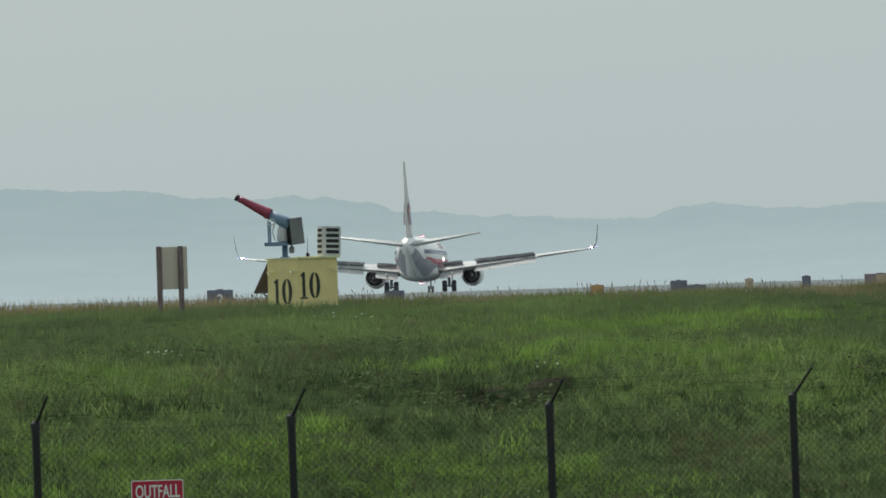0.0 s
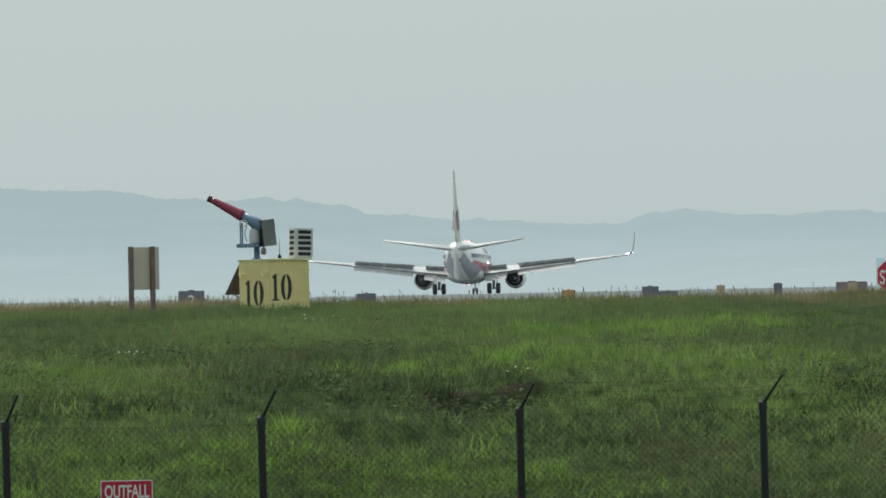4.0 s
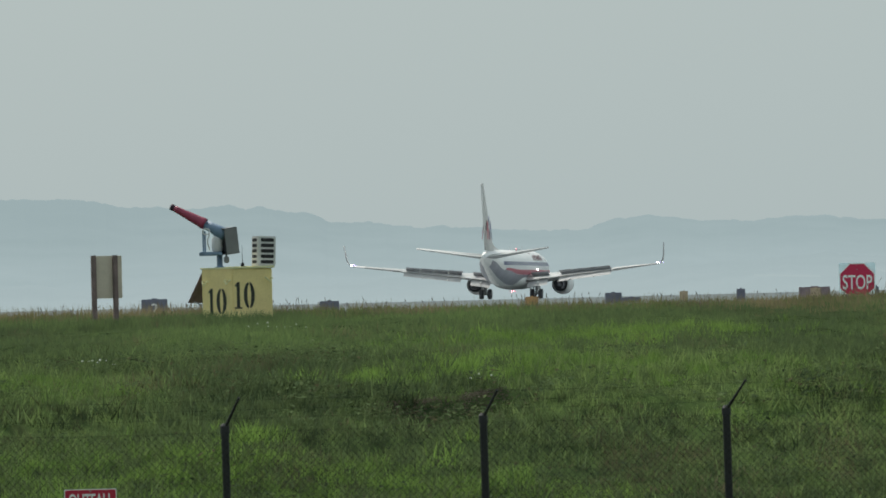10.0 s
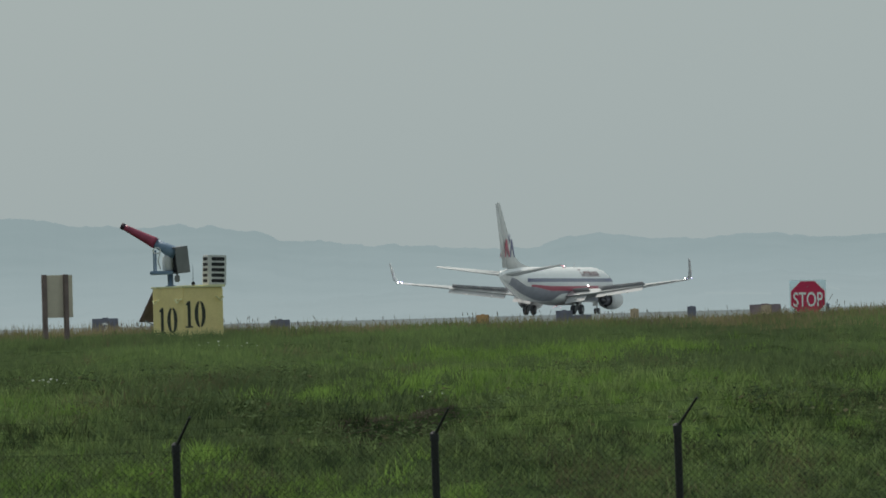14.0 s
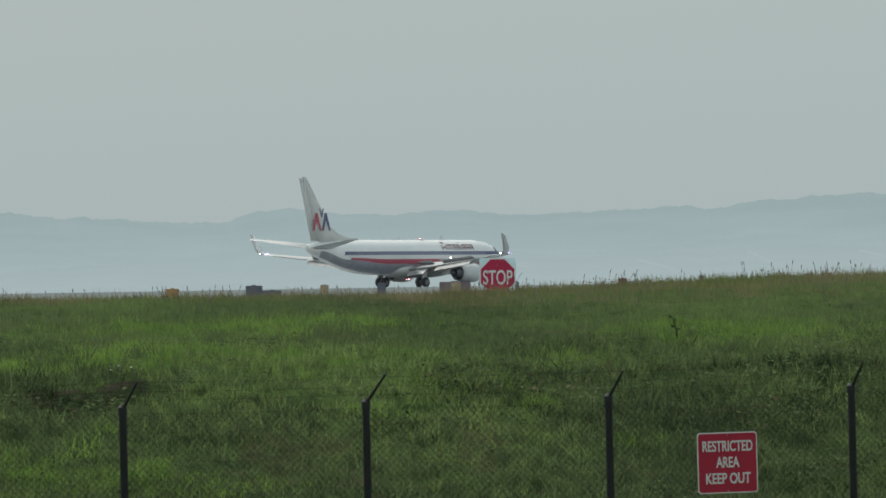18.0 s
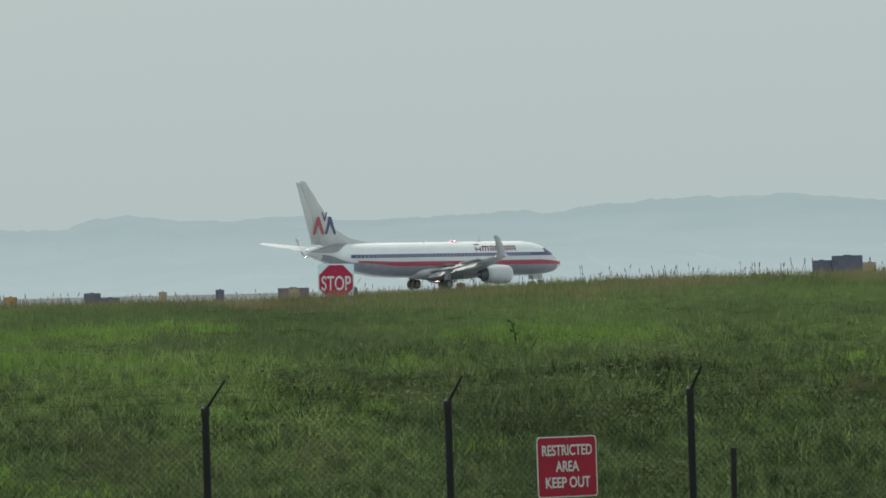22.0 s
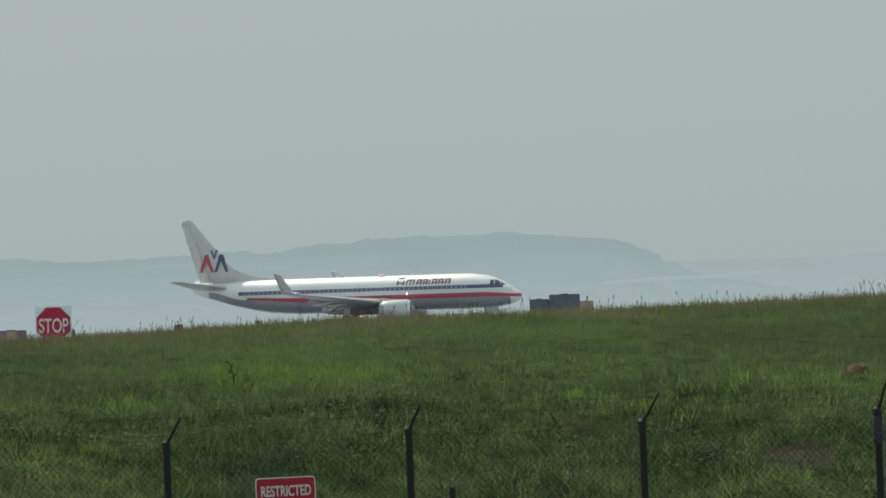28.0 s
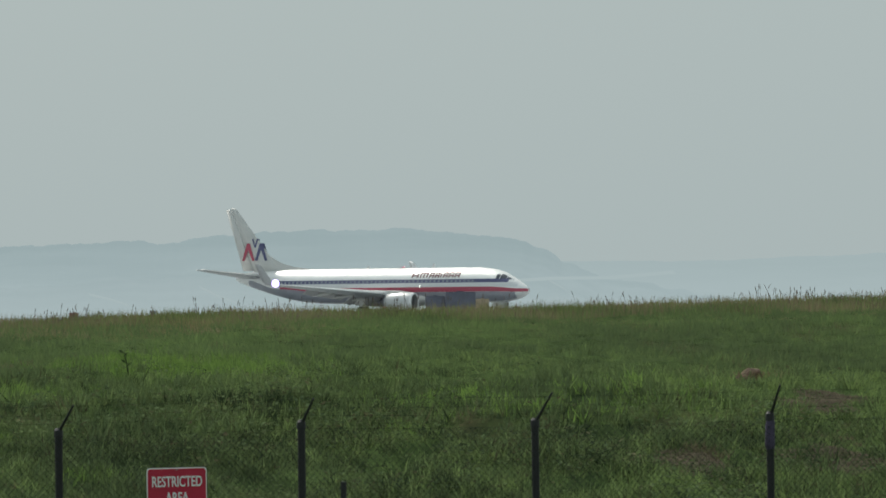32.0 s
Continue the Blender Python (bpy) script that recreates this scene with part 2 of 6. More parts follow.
# far sign backs lightened, the haze put into their base colour
M_NAVY = mat("dark_sign_back", (0.15, 0.155, 0.20), 0.7, vary=0.25, scale=3)
M_ORANGE = mat("faded_orange_panel", (0.46, 0.27, 0.12), 0.7, vary=0.25, scale=3)
# brown likewise greyed to carry the distance haze
M_SHADOWBROWN = mat("dark_brown_panel", (0.24, 0.185, 0.20), 0.75, vary=0.3, scale=3)
M_TAN = mat("tan_panel", (0.46, 0.36, 0.25), 0.75, vary=0.2, scale=3)
M_PINK = mat("faded_red_panel", (0.24, 0.13, 0.11), 0.75, vary=0.2, scale=3)
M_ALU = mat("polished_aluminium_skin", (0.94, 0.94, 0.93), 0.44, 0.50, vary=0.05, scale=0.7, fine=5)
# dark ground mirrored in the belly, painted as a duller grey
M_BELLY = mat("belly_ground_reflection", (0.40, 0.405, 0.455), 0.50, 0.25, vary=0.14, scale=1.2, fine=9)
M_PANEL = mat("grey_composite_paint", (0.66, 0.66, 0.64), 0.45, vary=0.06, scale=1.0, fine=8)
M_WING = mat("wing_grey_paint", (0.56, 0.57, 0.57), 0.38, 0.2, vary=0.10, scale=1.1, fine=8)
M_SLAT = mat("bright_leading_edge", (0.85, 0.86, 0.86), 0.35, 0.3, vary=0.04)
M_WINGLET = mat("winglet_grey", (0.50, 0.50, 0.51), 0.45, vary=0.08, scale=2.0)
M_FLAP = mat("flap_pale_grey", (0.46, 0.46, 0.46), 0.65, vary=0.1, scale=1.5)
M_SPOIL = mat("spoiler_dark_grey", (0.44, 0.44, 0.46), 0.6, vary=0.15, scale=1.5)
# stripe and title paints paled: distance haze is put into these colours
M_ABLUE = mat("livery_blue", (0.11, 0.115, 0.23), 0.35, vary=0.1)
M_ARED = mat("livery_red", (0.50, 0.095, 0.145), 0.35, vary=0.1)
M_TITLE = mat("livery_dark_red", (0.22, 0.095, 0.105), 0.4, vary=0.1)
M_AWHITE = mat("livery_white", (0.78, 0.79, 0.80), 0.35, vary=0.05)
# pane colour lightened to stand in for reflected sky
M_GLASS = mat("cabin_window_glass", (0.36, 0.38, 0.43), 0.15, vary=0.1)
M_COCKPIT = mat("cockpit_glass", (0.10, 0.11, 0.13), 0.12, vary=0.1)
M_NAC = mat("nacelle_light_grey", (0.66, 0.67, 0.67), 0.35, 0.1, vary=0.06, scale=1.0)
# engine and tyre darks raised, haze worked into the base colour
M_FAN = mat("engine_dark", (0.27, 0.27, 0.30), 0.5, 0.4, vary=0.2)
M_TYRE = mat("tyre_rubber", (0.11, 0.11, 0.12), 0.85, vary=0.2)
M_STRUT = mat("gear_strut_grey", (0.35, 0.36, 0.37), 0.45, 0.4, vary=0.1)
M_LAMP = mat("position_light", (0.9, 0.9, 0.85), 0.3, vary=0.0, glow=(1.0, 0.97, 0.90), power=9.0)
M_BEACON = mat("red_beacon", (0.6, 0.05, 0.05), 0.3, vary=0.0, glow=(1.0, 0.12, 0.10), power=0.08)
# bloom round the flashing lamps, given to emitting discs
M_FLASH_RED = mat("red_flash_glow", (0.6, 0.05, 0.05), 0.3, vary=0.0, glow=(1.0, 0.13, 0.24), power=5.0)
M_FLASH_CORE = mat("flash_core", (0.9, 0.6, 0.6), 0.3, vary=0.0, glow=(1.0, 0.72, 0.76), power=12.0)
M_FLASH_WHITE = mat("white_flash_glow", (0.8, 0.8, 0.9), 0.3, vary=0.0, glow=(0.50, 0.36, 1.0), power=6.0)
M_STROBE_CORE = mat("strobe_core", (0.9, 0.9, 0.95), 0.3, vary=0.0, glow=(0.93, 0.88, 1.0), power=14.0)
M_BIRD = mat("dark_plumage", (0.010, 0.010, 0.017), 0.8, vary=0.3, scale=20, spec=0.15)
# distance haze is baked into these glowing hill colours
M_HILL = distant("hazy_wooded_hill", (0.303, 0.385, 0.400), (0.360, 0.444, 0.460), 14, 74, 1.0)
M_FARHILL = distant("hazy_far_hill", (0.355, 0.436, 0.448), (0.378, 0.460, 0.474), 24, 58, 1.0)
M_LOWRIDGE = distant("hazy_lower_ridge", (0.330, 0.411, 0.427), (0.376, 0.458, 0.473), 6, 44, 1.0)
M_PALE_STREAK = distant("hazy_pale_slope", (0.380, 0.460, 0.470), (0.380, 0.460, 0.470), 0, 10, 1.0)


# ---------- mesh helpers ----------
def link(name, bm, material, parent=None, label="", smooth=False):
    me = bpy.data.meshes.new(name)
    bm.normal_update()
    bm.to_mesh(me)
    bm.free()
    for mm in (material if isinstance(material, (list, tuple)) else (material,)):
        me.materials.append(mm)
    if smooth:
        me.polygons.foreach_set("use_smooth", [True] * len(me.polygons))
    ob = new(name, me)
    ob.parent = parent
    if label:
        ob["label"] = label
    return ob


def part(name, bm, material, parent, label="", smooth=False):
    return link(name, bm, material, parent, label, smooth)


def empty(name, m, label, category, group="", kind=""):
    ob = new(name)
    ob.matrix_world = m
    ob.empty_display_size = 0.2
    return tagged(ob, label, category, group, kind)


def B():
    return bmesh.new()


def block(bm, lo, hi, bevel=0.0, m=None):
    """A box from corner lo to corner hi, with bevelled edges."""
    lo, hi = Vector(lo), Vector(hi)
    made = bmesh.ops.create_cube(bm, size=1.0)["verts"]
    for v in made:
        v.co = Vector(((v.co[i] + 0.5) * (hi[i] - lo[i]) + lo[i] for i in range(3)))
    if bevel:
        edges = list({e for v in made for e in v.link_edges})
        made = list({v for f in bmesh.ops.bevel(bm, geom=edges, offset=bevel, segments=2, affect="EDGES")["faces"] for v in f.verts} | {v for v in made if v.is_valid})
    if m is not None:
        bmesh.ops.transform(bm, matrix=m, verts=[v for v in made if v.is_valid])
    return bm


def tube(bm, rings, n=16, cap=True):
    """Rings of (centre, radius) joined to a tapered round tube."""
    prev, first = None, None
    pts = [Vector(c) for c, _ in rings]
    far = max(pts, key=lambda p: (p - pts[0]).length) - pts[0]
    axis = far.normalized() if far.length else Vector((0, 0, 1))
    straight = all(((p - pts[0]) - axis * (p - pts[0]).dot(axis)).length < 1e-4 for p in pts)
    for i, (c, r) in enumerate(rings):
        d = axis if straight else (pts[min(i + 1, len(pts) - 1)] - pts[max(i - 1, 0)]).normalized()
        u = d.orthogonal().normalized() if prev is None else (u0 - d * u0.dot(d)).normalized()
        u0, v0 = u, d.cross(u)
        ring = [bm.verts.new(Vector(c) + (u * math.cos(k * math.tau / n) + v0 * math.sin(k * math.tau / n)) * r) for k in range(n)]
        if prev:
            for k in range(n):
                bm.faces.new((prev[k], prev[(k + 1) % n], ring[(k + 1) % n], ring[k]))
        first, prev = first or ring, ring
    if cap:
        bm.faces.new(first[::-1])
        bm.faces.new(prev)
    return bm


def loft(bm, loops, cap=True, closed=True):
    prev, first = None, None
    for lp in loops:
        ring = [bm.verts.new(p) for p in lp]
        if prev:
            for k in range(len(ring) if closed else len(ring) - 1):
                j = (k + 1) % len(ring)
                bm.faces.new((prev[k], prev[j], ring[j], ring[k]))
        first, prev = first or ring, ring
    if cap and closed:
        bm.faces.new(first[::-1])
        bm.faces.new(prev)
    return bm


def plate(bm, outline, thick, m=None):
    """A flat plate: 2D outline in x, z; its face at y=0 looks along -y, its back lies at y=thick."""
    f = [bm.verts.new((x, 0, z)) for x, z in outline]
    b = [bm.verts.new((x, thick, z)) for x, z in outline]
    bm.faces.new(f)
    bm.faces.new(b[::-1])
    for i in range(len(f)):
        j = (i + 1) % len(f)
        bm.faces.new((f[j], f[i], b[i], b[j]))
    if m is not None:
        bmesh.ops.transform(bm, matrix=m, verts=f + b)
    return bm


def lettering(name, words, height, narrow, material, parent, m, bold=0.0, label=""):
    """Words in the built-in font as a thin raised mesh, centred, facing -y."""
    cu = bpy.data.curves.new(name, "FONT")
    cu.body, cu.size, cu.align_x, cu.align_y, cu.extrude, cu.offset = words, height / 0.70, "CENTER", "CENTER", 0.002, bold
    tmp = new(name, cu)
    me = bpy.data.meshes.new_from_object(tmp.evaluated_get(bpy.context.evaluated_depsgraph_get()))
    bpy.data.objects.remove(tmp)
    me.transform(m @ Matrix.Rotation(radians(90), 4, "X") @ Matrix.Diagonal((narrow, 1, 1, 1)))
    me.materials.clear()
    me.materials.append(material)
    ob = new(name, me)
    ob.parent = parent
    if label:
        ob["label"] = label
    return ob


def rounded(w, h, r, n=4):
    pts = []
    for cx, cz, a0 in ((w / 2 - r, h / 2 - r, 0), (-w / 2 + r, h / 2 - r, 90), (-w / 2 + r, -h / 2 + r, 180), (w / 2 - r, -h / 2 + r, 270)):
        pts += [(cx + r * math.cos(radians(a0 + 90 * k / n)), cz + r * math.sin(radians(a0 + 90 * k / n))) for k in range(n + 1)]
    return pts


def smooth(a, b, x):
    t = min(1.0, max(0.0, (x - a) / (b - a)))
    return t * t * (3 - 2 * t)


def lerp_table(tab, x):
    if x <= tab[0][0]:
        return tab[0][1]
    for (x0, y0), (x1, y1) in zip(tab, tab[1:]):
        if x <= x1:
            return y0 + (y1 - y0) * smooth(x0, x1, x)
    return tab[-1][1]


# ---------- ground: road verge, ditch, grassy bank, airfield ----------
def fence_y(x):
    return 62.8 + 0.25 * x


def crest_z(x):
    rise = 0.0225 * math.log1p(math.exp(min(40, (x - 9.5) * 0.9))) / 0.9
    return 0.195 + 0.015 * math.exp(-((x + 1.5) / 5.0) ** 2) + 0.075 * math.exp(-((x - 15.0) / 3.6) ** 2) + min(rise, 1.2) - 0.004 * max(0, -x - 6)


BANK_TOP = 128.0


def field_z(y):
    """Level of runway and taxiways: a gentle rise away from the road."""
    return 0.003543 * min(y, 800)


# small slips in the turf: place of the lip, half width, depth, slant of the lip
SCARPS = ((1.00, 79.2, 1.05, 0.29, 0.9), (11.9, 79.3, 1.2, 0.24, 1.6), (2.10, 90.6, 0.55, 0.16, 0.2), (1.95, 77.5, 0.50, 0.16, 0.1), (3.60, 78.0, 0.55, 0.12, 0.0), (4.90, 78.0, 0.50, 0.14, 0.3), (6.30, 77.6, 0.50, 0.15, 0.0), (8.15, 77.4, 0.55, 0.17, 0.3),
          (9.60, 76.1, 0.65, 0.17, 0.4), (12.90, 81.4, 0.55, 0.17, 0.2), (14.60, 81.0, 0.60, 0.18, 0.3), (15.50, 81.8, 0.55, 0.15, 0.2), (2.15, 73.3, 0.60, 0.14, 0.2), (-0.40, 74.8, 0.65, 0.15, 0.2), (-4.30, 76.1, 0.80, 0.13, 0.2), (6.80, 84.6, 1.10, 0.14, 0.1),
          (-3.30, 87.4, 0.50, 0.14, 0.2), (3.70, 75.9, 0.50, 0.13, 0.2), (-1.20, 79.3, 0.60, 0.13, 0.3), (16.2, 78.3, 0.70, 0.16, 0.5), (13.3, 76.0, 0.60, 0.14, 0.5))


def ground_z(x, y):
    if y < 25:
        return -1.6
    fy = min(max(fence_y(x), 56), 80)
    if y < fy - 3:
        return -1.6 - 1.5 * smooth(25, fy - 3, y)
    top = crest_z(max(-60, min(75, x)))
    if y < BANK_TOP:
        toe, lip = fy + 3, fy + 17.5 + 1.5 * noise.noise((x * 0.16, 2, 6))
        zl = -0.80 + 0.16 * noise.noise((x * 0.21, 7, 1))
        if y < toe:
            z = -3.1 + 0.15 * smooth(fy - 3, toe, y)
        elif y < lip:
            t = (y - toe) / (lip - toe)
            z = -2.95 + (zl + 2.95) * t * (1.3 - 0.3 * t)
        else:
            t = (y - lip) / (BANK_TOP - lip)
            z = zl + (top - zl) * t * (1.45 - 0.45 * t)
        lump = noise.noise((x * 0.16, y * 0.14, 3)) * 0.12 + noise.noise((x * 0.5, y * 0.4, 9)) * 0.10 + noise.noise((x * 1.2, y * 0.9, 5)) * 0.09 + noise.noise((x * 2.6, y * 1.8, 8)) * 0.05
        gully = -0.22 * math.exp(-((x - 12.6 - 0.25 * (y - 85)) / 1.3) ** 2 - ((y - 84) / 5) ** 2)
        for sx, sy, hw, depth, slant in SCARPS:
            if abs(x - sx) < 2 * hw and sy - 5 < y < sy + 5:
                d = y - sy - slant * (x - sx) - 0.35 * noise.noise((x * 1.7, sy, 4))
                gully -= depth * math.exp(-((x - sx) / hw) ** 4) * (1 - smooth(-0.25, 0.12, d)) * smooth(-9 * depth - 0.6, -0.3, d)
        return z + (lump + gully) * smooth(fy - 1, fy + 5, y) * (0.25 + 0.75 * smooth(BANK_TOP, BANK_TOP - 22, y)) * smooth(BANK_TOP, BANK_TOP - 4, y)
    if y < 138:
        return top - 1.5 * smooth(BANK_TOP, 138, y)
    low = top - 1.5
    if y < 165:
        return low
    if y < 480:
        return low + (0.55 - low) * (y - 165) / 315
    if y < 620:
        return 0.55 + (field_z(620) - 0.55) * smooth(480, 620, y)
    return field_z(y)


def make_ground():
    ys = [-80, -40, -10, 10, 25, 35, 45, 52] + [55 + i * 0.4 for i in range(20)] + [63 + i * 0.2 for i in range(160)] + [95 + i * 0.4 for i in range(90)] + [131 + i * 2 for i in range(10)] + [152, 160, 165, 180, 200, 240, 300, 380, 460, 480, 500, 520, 540, 560, 580, 600, 620, 640, 700, 800, 1000, 1400, 2000, 3000, 4000, 4900]
    # columns: close together on the bank in view, wide apart beside it
    us = [-1 + i / 30 for i in range(25)] + [-0.17 + 0.37 * i / 230 for i in range(231)] + [0.23 + 0.77 * i / 24 for i in range(25)]
    nx = len(us) - 1
    vs, fs = [], []
    for y in ys:
        half = 60 + 0.42 * max(0, y)
        for u in us:
            x = 6 + u * half
            vs.append((x, y, ground_z(x, y)))
    for j in range(len(ys) - 1):
        for i in range(nx):
            a = j * (nx + 1) + i
            fs.append((a, a + 1, a + nx + 2, a + nx + 1))
    me = bpy.data.meshes.new("ground")
    me.from_pydata(vs, [], fs)
    me.polygons.foreach_set("use_smooth", [True] * len(fs))
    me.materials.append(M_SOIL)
    return tagged(new("ground", me), "green grassy bank rising to a level airfield", "ground", kind="structure")


make_ground()


def make_taxiway():
    bm = B()
    loft(bm, [[(x, 622, field_z(622) - 0.3), (x, 790, field_z(790) - 0.3), (x, 790, field_z(790) + 0.012), (x, 622, field_z(622) + 0.012)] for x in (-120, 230)])
    return tagged(link("taxiway", bm, M_CONCRETE), "flat pale concrete taxiway beyond the grassy bank", "taxiway", kind="structure")


make_taxiway()


# ---------- far hills ----------
def make_hill(name, dist, table, base, material, label, rough):
    """A wooded ridge: a front slope with a crest of tree crowns, some 1.2 km deep."""
    bm = B()
    loops = []
    n = 1500
    a0, a1 = table[0][0], table[-1][0]
    for row, (dd, k) in enumerate(((-900, 0.0), (-500, 0.35), (-220, 0.72), (-60, 0.93), (0, 1.0), (60, 0.93), (300, 0.4))):
        lp = []
        for i in range(n + 1):
            a = a0 + (a1 - a0) * i / n
            h = lerp_table(table, a)
            x, y = (dist + dd) * math.sin(radians(a)), (dist + dd) * math.cos(radians(a))
            crown = rough * (noise.noise((a * 3.1, row * 0.7, dist)) * 1.3 + noise.noise((a * 8, row * 1.3, 5)) * 0.9 + noise.noise((a * 19, row, 8)) * 0.55 + 0.35 * noise.noise((a * 41, row, 2)))
            lp.append((x, y, base + (h - base) * k + crown * (k > 0.3)))
        loops.append(lp)
    loft(bm, loops, cap=False, closed=False)
    return tagged(link(name, bm, material, None, "", True), label, "hill", kind="structure")


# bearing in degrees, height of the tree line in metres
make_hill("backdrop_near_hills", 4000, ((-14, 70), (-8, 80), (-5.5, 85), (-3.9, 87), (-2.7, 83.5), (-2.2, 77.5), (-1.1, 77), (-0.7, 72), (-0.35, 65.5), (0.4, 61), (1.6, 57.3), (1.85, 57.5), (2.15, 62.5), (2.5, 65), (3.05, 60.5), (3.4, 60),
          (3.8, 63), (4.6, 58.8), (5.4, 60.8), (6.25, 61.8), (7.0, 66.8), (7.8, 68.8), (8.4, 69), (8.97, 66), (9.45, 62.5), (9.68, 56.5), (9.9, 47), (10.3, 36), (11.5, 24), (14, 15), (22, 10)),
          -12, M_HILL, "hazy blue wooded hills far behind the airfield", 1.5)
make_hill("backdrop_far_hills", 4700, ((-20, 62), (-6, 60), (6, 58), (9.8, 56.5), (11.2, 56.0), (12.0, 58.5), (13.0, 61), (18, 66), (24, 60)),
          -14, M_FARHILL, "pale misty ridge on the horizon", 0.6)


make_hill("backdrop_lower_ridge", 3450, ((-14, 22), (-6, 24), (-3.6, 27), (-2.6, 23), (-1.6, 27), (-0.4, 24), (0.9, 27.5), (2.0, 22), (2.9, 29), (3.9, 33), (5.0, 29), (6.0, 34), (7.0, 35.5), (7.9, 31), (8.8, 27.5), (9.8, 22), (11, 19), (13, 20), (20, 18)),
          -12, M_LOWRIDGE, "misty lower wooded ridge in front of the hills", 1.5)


def make_pale_streak(pts, w):
    """A pale streak on the hazy slope, road cutting and painted mist alike: a narrow strip 3.2 km off through bearing
    and height.
    """
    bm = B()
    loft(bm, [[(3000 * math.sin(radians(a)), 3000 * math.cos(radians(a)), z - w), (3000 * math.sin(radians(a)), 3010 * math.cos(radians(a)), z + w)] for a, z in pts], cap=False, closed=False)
    tagged(link("backdrop_pale_slope", bm, M_PALE_STREAK), "pale streak of road cut and painted mist on the hazy hillside", "hill", kind="structure")


make_pale_streak(((9.3, 26.5), (9.8, 28.0), (10.3, 28.0), (10.9, 30.5)), 0.8)
make_pale_streak(((9.75, 27.5), (9.9, 23.0), (10.02, 17.5)), 0.9)
# the next four streaks paint bright mist spots low on the slope
make_pale_streak(((7.6, 24.5), (7.8, 22.3), (7.95, 18.5)), 0.7)
make_pale_streak(((4.40, 22.0), (4.62, 19.0)), 0.6)
make_pale_streak(((5.6, 21.8), (5.8, 19.3), (5.95, 16.5)), 0.7)
make_pale_streak(((3.4, 19.2), (4.0, 18.0)), 0.5)
make_pale_streak(((6.6, 25.0), (6.75, 21.0), (6.95, 17.0)), 0.9)


# ---------- fence ----------
# along the fence, height of the top, reach and rise of the arm
POSTS = ((-6.415, -0.938, 0.172, 0.235), (-4.013, -0.911, 0.138, 0.237), (-1.534, -0.928, 0.153, 0.249), (1.022, -0.899, 0.145, 0.226), (3.477, -0.892, 0.194, 0.250), (5.987, -0.887, 0.135, 0.231), (8.562, -0.833, 0.101, 0.216), (11.120, -0.844, 0.151, 0.265), (13.773, -0.805, 0.071, 0.283), (16.533, -0.777, 0.149, 0.257))


def make_fence():
    fence = empty("fence", pose(0, 0, 0), "black chain-link fence with angled barbed-wire arms", "fence")
    posts = sorted(POSTS)
    for x, top, reach, rise in posts:
        y = fence_y(x)
        bm = B()
        tube(bm, [((0, 0, -0.5), 0.040), ((0, 0, 2.2), 0.040), ((0, 0, 2.22), 0.030)], 12)
        p = part("fence_post", bm, M_POST, fence, smooth=False)
        p.matrix_local = pose(x, y, top - 2.262, 0, -0.4, 0)
        bm = B()
        tube(bm, [((0, 0, 2.16), 0.047), ((0, 0, 2.235), 0.047), ((0, 0, 2.262), 0.025)], 12)
        part("post_cap", bm, M_POST, p)
        bm = B()
        a, b = Vector((0.012, -0.02, 2.235)), Vector((reach, -0.22, 2.262 + rise))
        tube(bm, [(a, 0.018), ((a + b) / 2, 0.014), (b, 0.012)], 8)
        part("barbed_wire_arm", bm, M_POST, p)
        if 13 < x < 14.5:
            bm = B()
            tube(bm, [((0, 0, 1.86), 0.046), ((-0.004, 0, 1.90), 0.054), ((0.0, 0, 2.10), 0.052), ((0.005, 0, 2.17), 0.044)], 12)
            part("wrapping", bm, M_WRAP, p, "dark purple wrapping below the cap")
    for (x0, t0, _, _), (x1, t1, _, _) in zip(posts, posts[1:]):
        vs, fs = [], []
        cell, r = 0.036, 0.0022
        n = int((x1 - x0) / cell)
        rows = int(2.14 / cell)
        for i in range(n):
            for k in range(rows):
                up = (k + i) % 2
                u0, u1 = (i + 1 - up) / n, (i + up) / n
                z0, z1 = 0.04 + k * cell, 0.04 + (k + 1) * cell
                p = [x0 + (x1 - x0) * u0, 0, t0 + (t1 - t0) * u0 - 2.262 + z0]
                q = [x0 + (x1 - x0) * u1, 0, t0 + (t1 - t0) * u1 - 2.262 + z1]
                p[1], q[1] = fence_y(p[0]) - 0.045, fence_y(q[0]) - 0.045
                s = len(vs)
                for c in (p, q):
                    vs += [(c[0] - r, c[1], c[2]), (c[0], c[1] - r, c[2]), (c[0] + r, c[1], c[2]), (c[0], c[1] + r, c[2])]
                fs += [(s + j, s + (j + 1) % 4, s + 4 + (j + 1) % 4, s + 4 + j) for j in range(4)]
        me = bpy.data.meshes.new("wire_mesh")
        me.from_pydata(vs, [], fs)
        me.materials.append(M_WIRE)
        ob = new("wire_mesh", me)
        ob.parent = fence
        for k, (dx, dy, dz) in enumerate(((0.03, -0.06, 0.045), (0.075, -0.13, 0.13), (0.13, -0.215, 0.225), (0, -0.045, -0.09))):
            bm = B()
            y0, y1 = fence_y(x0), fence_y(x1)
            mid = Vector(((x0 + x1) / 2 + dx, (y0 + y1) / 2 + dy, (t0 + t1) / 2 + dz - 0.012))
            tube(bm, [((x0 + dx, y0 + dy, t0 + dz), 0.0013), (mid, 0.0013), ((x1 + dx, y1 + dy, t1 + dz), 0.0013)], 5)
            part("tension_wire" if k == 3 else "barbed_wire", bm, M_WIRE, fence)
    return fence


make_fence()


